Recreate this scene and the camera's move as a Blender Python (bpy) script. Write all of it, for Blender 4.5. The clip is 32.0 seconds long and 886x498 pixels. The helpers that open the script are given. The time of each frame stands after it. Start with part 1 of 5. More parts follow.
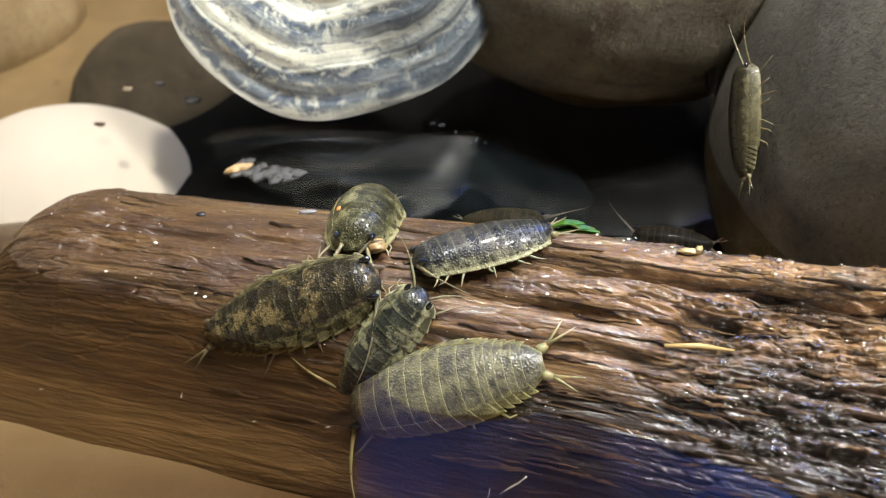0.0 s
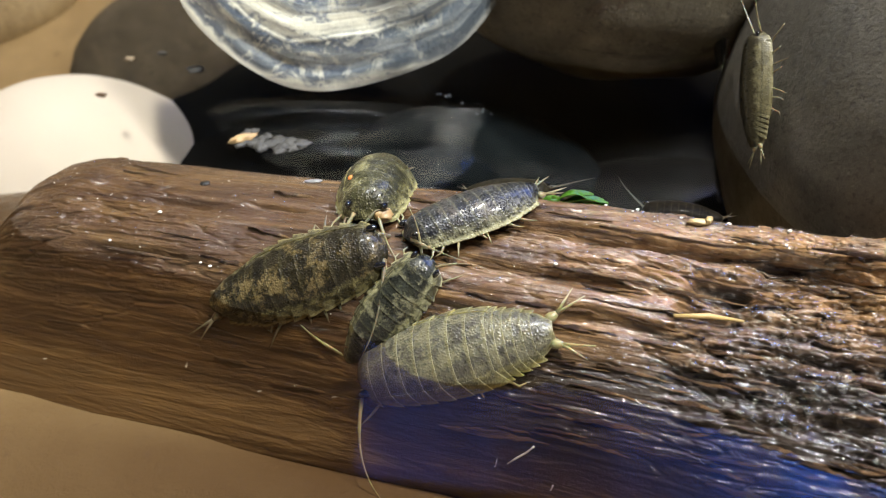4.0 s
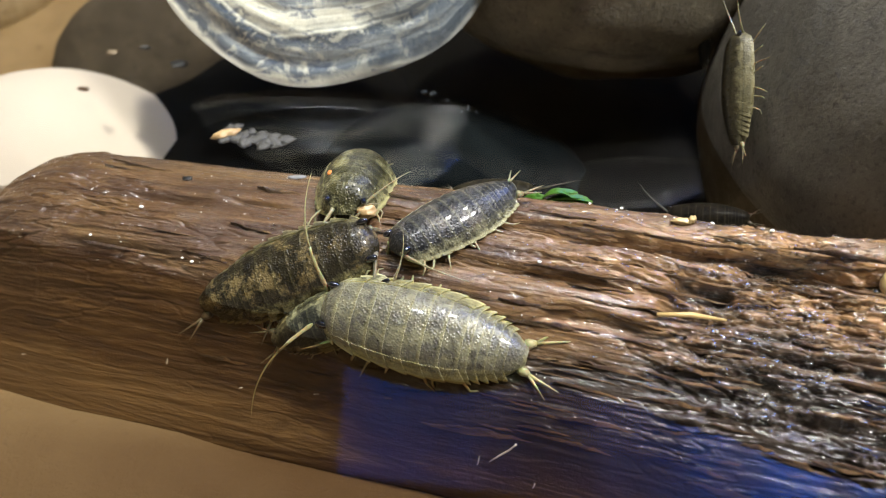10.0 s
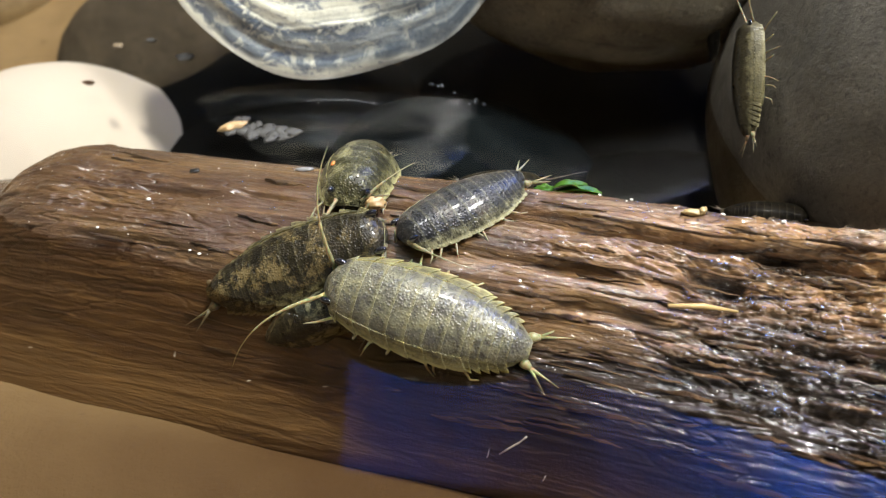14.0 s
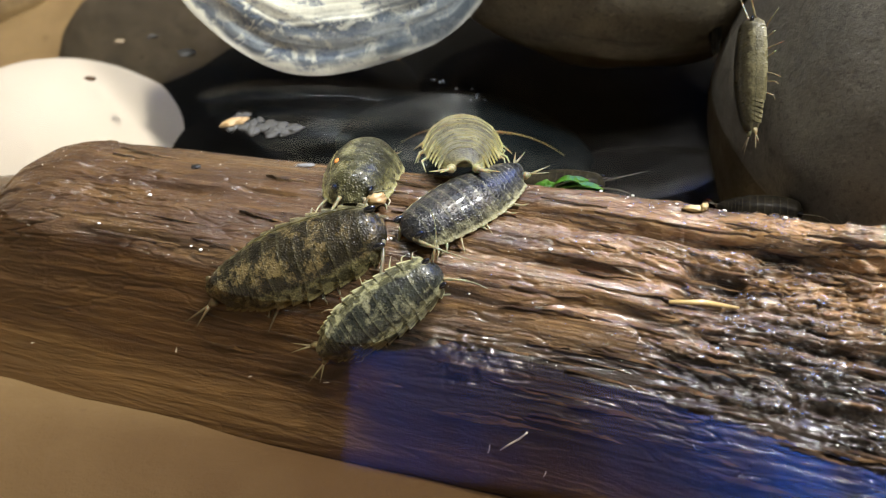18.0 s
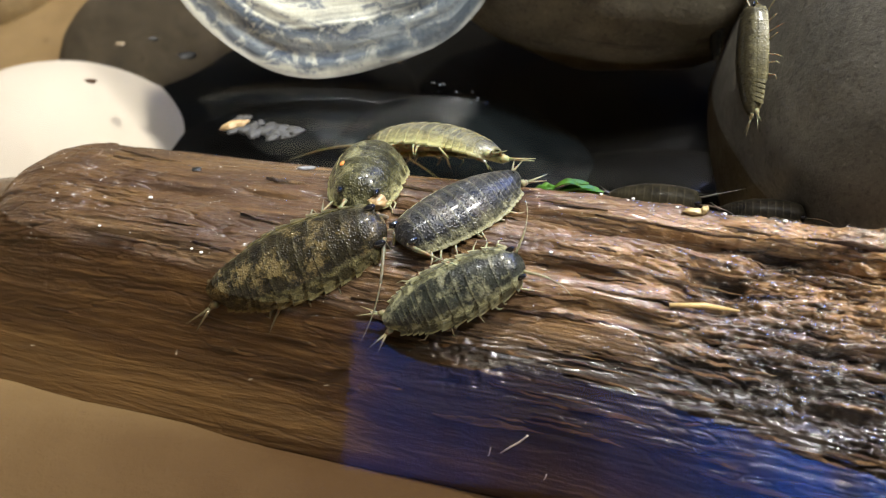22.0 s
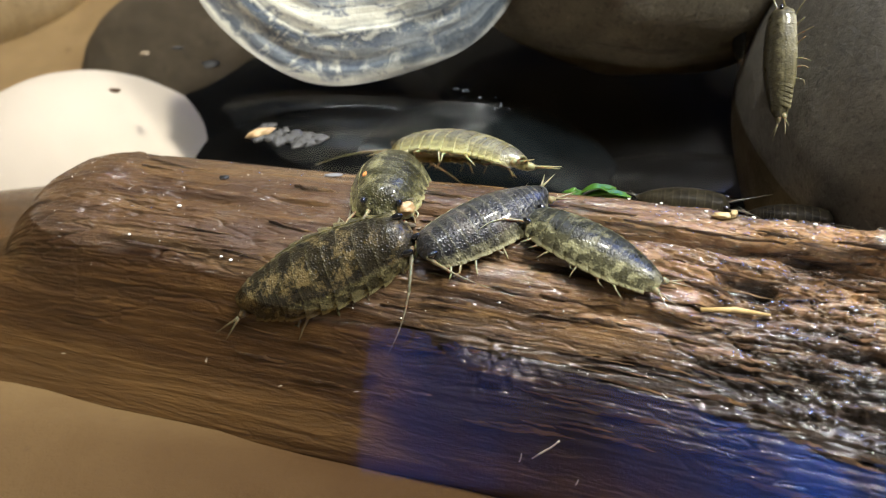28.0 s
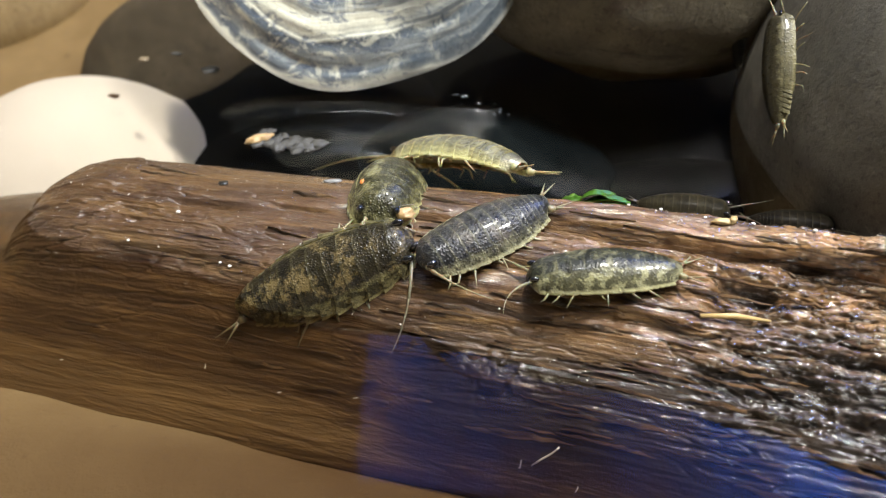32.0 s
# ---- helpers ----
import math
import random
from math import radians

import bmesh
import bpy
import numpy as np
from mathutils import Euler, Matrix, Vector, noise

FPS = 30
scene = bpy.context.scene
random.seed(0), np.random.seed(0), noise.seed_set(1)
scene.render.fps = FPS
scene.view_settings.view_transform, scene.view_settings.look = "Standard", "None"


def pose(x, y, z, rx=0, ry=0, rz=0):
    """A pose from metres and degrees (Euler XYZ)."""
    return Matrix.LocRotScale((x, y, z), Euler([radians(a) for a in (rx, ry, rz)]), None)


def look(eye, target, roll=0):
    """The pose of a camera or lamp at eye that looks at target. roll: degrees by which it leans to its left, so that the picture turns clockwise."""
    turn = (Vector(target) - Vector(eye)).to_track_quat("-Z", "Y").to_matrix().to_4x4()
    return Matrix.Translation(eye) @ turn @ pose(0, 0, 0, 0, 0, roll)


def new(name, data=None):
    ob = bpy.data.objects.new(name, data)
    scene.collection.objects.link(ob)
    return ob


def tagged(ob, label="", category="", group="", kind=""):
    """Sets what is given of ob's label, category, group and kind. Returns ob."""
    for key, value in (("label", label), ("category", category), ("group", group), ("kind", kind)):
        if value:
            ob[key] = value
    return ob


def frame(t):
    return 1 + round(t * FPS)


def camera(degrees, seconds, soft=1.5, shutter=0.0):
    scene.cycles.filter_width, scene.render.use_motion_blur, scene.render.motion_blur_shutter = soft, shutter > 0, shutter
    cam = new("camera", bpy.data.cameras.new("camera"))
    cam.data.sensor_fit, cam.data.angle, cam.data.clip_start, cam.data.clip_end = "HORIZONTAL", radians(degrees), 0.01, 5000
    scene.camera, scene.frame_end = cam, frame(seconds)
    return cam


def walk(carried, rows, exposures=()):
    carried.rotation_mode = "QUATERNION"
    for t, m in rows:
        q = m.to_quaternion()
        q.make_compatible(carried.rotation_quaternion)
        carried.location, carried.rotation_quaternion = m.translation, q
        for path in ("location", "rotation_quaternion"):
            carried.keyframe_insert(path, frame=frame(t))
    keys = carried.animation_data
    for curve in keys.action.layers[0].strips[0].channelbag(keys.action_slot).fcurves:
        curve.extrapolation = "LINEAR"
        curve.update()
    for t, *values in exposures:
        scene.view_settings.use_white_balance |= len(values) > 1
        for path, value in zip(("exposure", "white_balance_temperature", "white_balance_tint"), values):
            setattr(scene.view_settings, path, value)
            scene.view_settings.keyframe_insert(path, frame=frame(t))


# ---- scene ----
# A tub of sea water: slaters feeding on a wet piece of driftwood among pebbles and a clam shell.
cam = camera(55, 32.0, soft=1.1)
cam.data.dof.use_dof, cam.data.dof.focus_distance, cam.data.dof.aperture_fstop = True, 0.109, 24.0
walk(cam, [
    (0, pose(0.00107, 0.00029, 0.08847, 46.148, 1.176, 0.327)),
    (0.5, pose(0.00102, 0.00019, 0.08811, 46.171, 1.196, 0.376)),
    (1, pose(0.00088, 0.00003, 0.08824, 45.800, 1.276, 0.462)),
    (1.5, pose(0.00031, -0.00014, 0.08708, 45.426, 1.217, 0.498)),
    (2, pose(-0.00011, -0.00017, 0.08670, 45.252, 1.052, 0.496)),
    (2.5, pose(-0.00019, -0.00023, 0.08679, 45.152, 0.915, 0.469)),
    (3, pose(-0.00012, -0.00019, 0.08675, 45.098, 0.861, 0.456)),
    (3.5, pose(-0.00015, -0.00014, 0.08676, 44.950, 0.932, 0.454)),
    (5.5, pose(-0.00003, -0.00012, 0.08652, 44.880, 0.645, 0.350)),
    (6, pose(-0.00011, -0.00015, 0.08649, 44.903, 0.554, 0.298)),
    (6.5, pose(-0.00007, -0.00013, 0.08627, 44.958, 0.355, 0.216)),
    (7, pose(-0.00011, -0.00009, 0.08645, 44.921, 0.258, 0.154)),
    (7.5, pose(-0.00008, -0.00005, 0.08650, 44.910, 0.328, 0.129)),
    (8, pose(0.00006, -0.00001, 0.08631, 44.965, 0.314, 0.137)),
    (8.5, pose(-0.00018, -0.00003, 0.08642, 44.975, 0.137, 0.015)),
    (9, pose(-0.00000, -0.00000, 0.08625, 45.000, -0.000, -0.000)),
    (9.5, pose(-0.00010, -0.00003, 0.08623, 44.988, -0.128, -0.005)),
    (10, pose(-0.00002, -0.00014, 0.08623, 44.905, -0.143, 0.031)),
    (10.5, pose(-0.00063, -0.00023, 0.08539, 44.762, -0.243, 0.062)),
    (11, pose(-0.00069, -0.00021, 0.08510, 44.753, -0.285, 0.062)),
    (11.5, pose(-0.00071, -0.00015, 0.08514, 44.847, -0.166, 0.049)),
    (12, pose(-0.00088, -0.00019, 0.08514, 44.991, 0.020, 0.045)),
    (12.5, pose(-0.00075, -0.00012, 0.08519, 44.889, 0.155, 0.101)),
    (13, pose(-0.00083, -0.00015, 0.08529, 44.802, 0.152, 0.129)),
    (13.5, pose(-0.00086, -0.00024, 0.08521, 44.810, 0.071, 0.118)),
    (14, pose(-0.00087, -0.00024, 0.08521, 44.761, 0.026, 0.088)),
    (14.5, pose(-0.00079, -0.00022, 0.08516, 44.786, 0.037, 0.114)),
    (16.5, pose(-0.00088, -0.00032, 0.08528, 44.601, 0.118, 0.218)),
    (17, pose(-0.00095, -0.00034, 0.08532, 44.525, 0.116, 0.209)),
    (17.5, pose(-0.00084, -0.00029, 0.08530, 44.522, 0.113, 0.220)),
    (18, pose(-0.00069, -0.00027, 0.08523, 44.498, 0.120, 0.225)),
    (18.5, pose(-0.00081, -0.00024, 0.08527, 44.371, -0.028, 0.197)),
    (19, pose(-0.00097, -0.00047, 0.08517, 44.460, -0.166, 0.193)),
    (19.5, pose(-0.00076, -0.00027, 0.08518, 44.369, -0.026, 0.225)),
    (20, pose(-0.00086, -0.00030, 0.08546, 44.300, 0.069, 0.180)),
    (20.5, pose(-0.00069, -0.00019, 0.08538, 44.309, 0.218, 0.255)),
    (21, pose(-0.00099, -0.00035, 0.08538, 44.464, 0.137, 0.225)),
    (21.5, pose(-0.00078, -0.00023, 0.08528, 44.577, 0.106, 0.235)),
    (22, pose(-0.00084, -0.00027, 0.08530, 44.664, 0.049, 0.237)),
    (22.5, pose(-0.00092, -0.00044, 0.08514, 44.730, -0.026, 0.262)),
    (23, pose(-0.00052, -0.00030, 0.08511, 44.607, 0.023, 0.367)),
    (23.5, pose(-0.00067, -0.00023, 0.08526, 44.512, -0.067, 0.334)),
    (24, pose(-0.00090, -0.00030, 0.08535, 44.497, -0.104, 0.275)),
    (24.5, pose(-0.00064, -0.00021, 0.08525, 44.452, 0.054, 0.368)),
    (25, pose(-0.00088, -0.00043, 0.08525, 44.464, 0.057, 0.419)),
    (25.5, pose(-0.00069, -0.00029, 0.08544, 44.386, 0.282, 0.473)),
    (27.5, pose(-0.00301, -0.00022, 0.08571, 44.917, 0.922, 0.450)),
    (28, pose(-0.00311, -0.00029, 0.08569, 44.942, 0.869, 0.450)),
    (28.5, pose(-0.00324, -0.00028, 0.08577, 44.971, 0.835, 0.416)),
    (29, pose(-0.00334, -0.00028, 0.08570, 45.035, 0.825, 0.390)),
    (29.5, pose(-0.00328, -0.00026, 0.08567, 45.052, 0.843, 0.406)),
    (30, pose(-0.00334, -0.00025, 0.08566, 45.145, 0.866, 0.408)),
    (30.5, pose(-0.00322, -0.00014, 0.08573, 45.159, 0.912, 0.426)),
    (31, pose(-0.00324, -0.00017, 0.08568, 45.183, 0.839, 0.408)),
    (31.5, pose(-0.00314, -0.00012, 0.08569, 45.169, 0.851, 0.422)),
    (32, pose(-0.00319, -0.00009, 0.08563, 45.293, 0.819, 0.387)),
], exposures=[(0, 0.0), (32, 0.0)])

# ---- light ----
world = bpy.data.worlds.new("world")
scene.world = world
world.use_nodes = True
world.node_tree.nodes["Background"].inputs[0].default_value = (0.75, 0.8, 0.9, 1)
world.node_tree.nodes["Background"].inputs[1].default_value = 0.35


def lamp(name, eye, target, size, watts, colour, label):
    data = bpy.data.lights.new(name, "AREA")
    data.shape, data.size, data.energy, data.color = "DISK", size, watts, colour
    ob = new(name, data)
    ob.matrix_world = look(eye, target)
    return tagged(ob, label, "lamp")


LAMPS = ((0.062, 0.205, 0.45), (0.235, 0.060, 0.44))
lamp("desk_lamp", LAMPS[0], (0.0, 0.085, 0.0), 0.036, 3.6, (0.985, 0.955, 0.85), "bright white lamp hanging over the tub")
lamp("desk_lamp", LAMPS[1], (0.05, 0.07, 0.0), 0.075, 4.1, (0.97, 0.955, 0.94), "cool white lamp hanging beside the tub")
# unseen narrow spot added to brighten the white pebble
torch = bpy.data.lights.new("torch", "SPOT")
torch.energy, torch.color, torch.shadow_soft_size, torch.spot_size, torch.spot_blend = 29.0, (0.91, 0.96, 1.0), 0.09, radians(14.5), 1.0
pebble_spot = tagged(new("torch", torch), "unseen white spot lamp added to brighten the white pebble", "torch")
pebble_spot.matrix_world = look((-0.125, 0.165, 0.42), (-0.076, 0.136, 0.0))


# ---- materials ----
class Nodes:
    """A material with short names for the nodes in use."""

    def __init__(self, name, rough=0.5, coords="Object"):
        self.m = bpy.data.materials.new(name)
        self.m.use_nodes = True
        self.t = self.m.node_tree
        self.b = self.t.nodes["Principled BSDF"]
        self.out = self.t.nodes["Material Output"]
        self.b.inputs["Roughness"].default_value = rough
        self.co = self.t.nodes.new("ShaderNodeTexCoord").outputs[coords]

    def node(self, kind, values=(), **props):
        n = self.t.nodes.new(kind)
        for k, v in props.items():
            setattr(n, k, v)
        for k, v in values:
            self.put(n.inputs[k], v)
        return n

    def put(self, socket, v):
        if isinstance(v, bpy.types.NodeSocket):
            self.t.links.new(v, socket)
        else:
            socket.default_value = v

    def stretch(self, scale, rot=(0, 0, 0)):
        n = self.node("ShaderNodeMapping", [("Vector", self.co)])
        n.inputs["Scale"].default_value, n.inputs["Rotation"].default_value = scale, rot
        return n.outputs[0]

    def noise(self, scale, detail=4, rough=0.6, at=None, warp=0.0):
        return self.node("ShaderNodeTexNoise", [("Vector", at or self.co), ("Scale", scale), ("Detail", detail), ("Roughness", rough), ("Distortion", warp)]).outputs[0]

    def cells(self, scale, at=None, out="Distance", feature="F1"):
        return self.node("ShaderNodeTexVoronoi", [("Vector", at or self.co), ("Scale", scale)], feature=feature).outputs[out]

    def ramp(self, fac, stops):
        n = self.node("ShaderNodeValToRGB", [("Fac", fac)])
        e = n.color_ramp.elements
        while len(e) < len(stops):
            e.new(0.5)
        for s, (p, c) in zip(e, stops):
            s.position = p
            s.color = (*c, 1) if len(c) == 3 else c
        return n.outputs[0]

    def level(self, fac, lo, hi, a=0.0, b=1.0):
        return self.node("ShaderNodeMapRange", [(0, fac), (1, lo), (2, hi), (3, a), (4, b)]).outputs[0]

    def mix(self, fac, a, b, blend="MIX"):
        n = self.node("ShaderNodeMix", data_type="RGBA", blend_type=blend)
        for k, v in ((0, fac), (6, a), (7, b)):
            self.put(n.inputs[k], (*v, 1) if isinstance(v, tuple) and len(v) == 3 else v)
        return n.outputs[2]

    def maths(self, op, a, b=0.0):
        return self.node("ShaderNodeMath", [(0, a), (1, b)], operation=op).outputs[0]

    def axis(self, k):
        return self.node("ShaderNodeSeparateXYZ", [(0, self.co)]).outputs[k]

    def bump(self, height, distance, strength=1.0, under=None):
        n = self.node("ShaderNodeBump", [("Height", height), ("Distance", distance), ("Strength", strength)])
        if under:
            self.put(n.inputs["Normal"], under)
        self.put(self.b.inputs["Normal"], n.outputs[0])
        return n.outputs[0]

    def set(self, **values):
        for k, v in values.items():
            self.put(self.b.inputs[k.replace("_", " ")], (*v, 1) if isinstance(v, tuple) and len(v) == 3 else v)
        return self


def wood_material(name="wet_driftwood", gold=1.0):
    n = Nodes(name, 0.35)
    fibre = n.noise(1.0, 5, 0.65, n.stretch((60, 1500, 1500)), 0.6)
    band = n.noise(1.0, 4, 0.6, n.stretch((22, 300, 300)), 1.2)
    blot = n.noise(55, 4, 0.6)
    c = n.ramp(band, [(0.27, (0.026, 0.013, 0.0055)), (0.40, (0.082, 0.039, 0.013)), (0.53, (0.15 * gold, 0.079 * gold, 0.026)), (0.70, (0.28 * gold, 0.165 * gold, 0.060))])
    streak = n.noise(1.0, 4, 0.6, n.stretch((60, 260, 260), (0.4, 0, 0)), 0.8)
    c = n.mix(n.level(streak, 0.54, 0.66, 0, 0.65), c, (0.33 * gold, 0.195 * gold, 0.066))
    c = n.mix(n.level(streak, 0.36, 0.46, 0.6, 0), c, (0.045, 0.024, 0.012))
    torn = n.maths("MULTIPLY", n.level(n.axis(0), -0.012, 0.022), n.level(n.noise(1.0, 4, 0.6, n.stretch((90, 330, 330), (0.9, 0, 0)), 0.6), 0.42, 0.52, 0, 0.75))
    c = n.mix(torn, c, (0.33, 0.20, 0.085))
    bars = n.noise(1.0, 3, 0.55, n.stretch((48, 640, 640)), 0.7)
    c = n.mix(n.level(bars, 0.36, 0.47, 0.75, 0), c, (0.030, 0.015, 0.007))
    c = n.mix(n.level(bars, 0.55, 0.64, 0, 0.5), c, (0.25 * gold, 0.142 * gold, 0.052))
    c = n.mix(n.level(fibre, 0.32, 0.7, 0.5, 0.0), c, (0.04, 0.018, 0.009))
    c = n.mix(n.level(blot, 0.46, 0.66, 0, 0.65), c, (0.065, 0.036, 0.018))
    c = n.mix(n.level(n.noise(2200, 4, 0.7, n.stretch((0.45, 1, 1))), 0.50, 0.66, 0, 0.32), c, (0.035, 0.018, 0.009))
    c = n.mix(n.level(n.noise(1900, 4, 0.7, n.stretch((0.4, 1, 1), (1, 0, 0))), 0.58, 0.70, 0, 0.22), c, (0.46, 0.31, 0.16))
    # west end darkened in its colour to make up for the frontal lamp
    c = n.mix(n.level(n.maths("ADD", n.axis(0), n.level(blot, 0.2, 0.8, -0.014, 0.014)), -0.020, -0.046, 0, 0.42), c, (0.050, 0.026, 0.012))
    amber = n.maths("MULTIPLY", n.level(n.axis(0), -0.010, 0.024), n.level(n.noise(1.0, 5, 0.6, n.stretch((110, 420, 420), (0.3, 0, 0)), 0.5), 0.46, 0.56, 0, 0.62))
    c = n.mix(amber, c, (0.40, 0.225, 0.088))
    # light caught along the foot of the wood, painted as paler colour
    lit_foot = n.maths("ADD", n.axis(2), n.level(n.noise(1.0, 4, 0.6, n.stretch((40, 260, 260)), 0.8), 0.2, 0.8, -0.003, 0.003))
    c = n.mix(n.level(lit_foot, -0.0065, -0.0085, 0, 0.28), c, (0.26, 0.165, 0.065))
    # contrast of the blue reflection painted in: wood under it near black
    under_blue = n.maths("MULTIPLY", n.level(n.maths("ADD", n.axis(0), n.level(n.noise(120, 4, 0.6), 0.2, 0.8, -0.006, 0.006)), -0.030, -0.021), n.level(n.maths("ADD", n.axis(2), n.level(band, 0.2, 0.8, -0.003, 0.003)), n.level(n.axis(0), -0.005, 0.015, 0.0036, 0.0066), n.level(n.axis(0), -0.005, 0.015, 0.0070, 0.0104), 1, 0))
    under_blue = n.maths("MULTIPLY", under_blue, n.level(n.axis(2), -0.0075, -0.0025, 0.5, 1.0))
    c = n.mix(n.maths("MULTIPLY", under_blue, 0.93), c, (0.014, 0.010, 0.008))
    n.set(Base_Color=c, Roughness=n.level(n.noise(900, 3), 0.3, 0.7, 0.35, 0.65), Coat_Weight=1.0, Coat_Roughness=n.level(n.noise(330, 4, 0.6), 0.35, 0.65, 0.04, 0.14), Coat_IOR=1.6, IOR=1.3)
    b = n.bump(bars, 0.0009, 0.8)
    b = n.bump(fibre, 0.00030, 0.6, b)
    n.bump(n.noise(2600, 4, 0.7, n.stretch((0.35, 1, 1))), 0.00025, 0.9, b)
    film = n.node("ShaderNodeBump", [("Height", n.noise(2100, 3, 0.65)), ("Distance", 0.00014), ("Strength", 1.0)])
    n.put(n.b.inputs["Coat Normal"], film.outputs[0])
    return n.m


def stone_material(name, lo, hi, blot, scale=60, rough=0.35, grit=1100, spots=0.5, relief=0.00012, coat=0.25, vein=0.0, ior=1.45, speck=0.6, shine=0.5):
    n = Nodes(name, rough)
    a = n.noise(scale, 8, 0.72, warp=0.6)
    c = n.ramp(a, [(0.33, lo), (0.66, hi)])
    c = n.mix(n.level(n.noise(scale * 0.7, 6, 0.65, warp=1.0), 0.56, 0.66, 0, spots), c, blot)
    c = n.mix(n.level(n.noise(grit, 4, 0.7), 0.52, 0.66, 0, speck), c, tuple(v * 0.55 for v in lo))
    c = n.mix(n.level(n.noise(grit * 0.8, 4, 0.7, n.stretch((1, 1, 1), (1, 2, 3))), 0.60, 0.70, 0, 0.5), c, tuple(min(1, v * 1.5) for v in hi))
    if vein:
        c = n.mix(n.level(n.noise(scale * 1.6, 6, 0.7, n.stretch((0.4, 1, 2.2)), 1.5), 0.60, 0.66, 0, vein), c, tuple(v * 0.4 for v in lo))
    n.set(Base_Color=c, Roughness=n.level(n.noise(scale * 4, 3), 0.3, 0.7, rough - 0.1, rough + 0.2), Coat_Weight=coat, Coat_Roughness=0.12, IOR=ior, Specular_IOR_Level=shine)
    b = n.bump(n.noise(grit * 1.4, 5, 0.7), relief * 2, 0.9)
    n.bump(n.noise(scale * 5, 5, 0.6), relief * 5, 0.5, b)
    return n.m


def shell_material():
    n = Nodes("ridged_shell", 0.3)
    g = n.node("ShaderNodeAttribute", attribute_name="growth").outputs["Fac"]
    wob = n.maths("ADD", g, n.level(n.noise(38, 3, 0.55, warp=0.5), 0.2, 0.8, -0.04, 0.04))
    rings = n.node("ShaderNodeTexNoise", [("W", n.maths("MULTIPLY", wob, 13.0)), ("Scale", 1.0), ("Detail", 5.0), ("Roughness", 0.65)], noise_dimensions="1D").outputs[0]
    cream, slate, dark, mid = (0.88, 0.87, 0.72), (0.17, 0.20, 0.225), (0.05, 0.06, 0.075), (0.46, 0.50, 0.50)
    c = n.ramp(wob, [(0.0, mid), (0.18, cream), (0.24, slate), (0.30, cream), (0.38, cream), (0.41, dark), (0.45, mid), (0.52, cream), (0.575, cream), (0.59, dark), (0.63, slate), (0.66, cream), (0.72, cream), (0.735, dark),
                     (0.755, slate), (0.79, mid), (0.815, cream), (0.875, cream), (0.885, dark), (0.905, slate), (0.93, mid), (0.97, slate), (0.985, cream), (1.0, cream)])
    c = n.mix(n.level(rings, 0.36, 0.50, 0.45, 0), c, (0.10, 0.125, 0.165))
    speck = n.noise(420, 6, 0.75, n.stretch((0.5, 1.2, 1.2)), 1.0)
    c = n.mix(n.level(speck, 0.53, 0.60, 0, 0.8), c, (0.12, 0.15, 0.21))
    c = n.mix(n.level(n.noise(260, 6, 0.78, None, 1.2), 0.52, 0.60, 0, 0.7), c, cream)
    c = n.mix(n.level(n.noise(900, 4, 0.7), 0.6, 0.72, 0, 0.8), c, (0.05, 0.05, 0.06))
    c = n.mix(n.level(g, 0.983, 0.994), c, (0.70, 0.68, 0.58))
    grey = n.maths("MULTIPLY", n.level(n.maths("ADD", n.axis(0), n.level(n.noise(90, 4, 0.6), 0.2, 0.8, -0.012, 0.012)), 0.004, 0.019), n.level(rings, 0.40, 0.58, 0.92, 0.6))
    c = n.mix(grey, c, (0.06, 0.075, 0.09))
    n.set(Base_Color=c, Roughness=n.level(n.noise(300, 3), 0.3, 0.7, 0.12, 0.45), Coat_Weight=0.8, Coat_Roughness=0.06)
    b = n.bump(rings, 0.0006, 0.6)
    n.bump(n.noise(1500, 4, 0.7), 0.00015, 0.6, b)
    return n.m


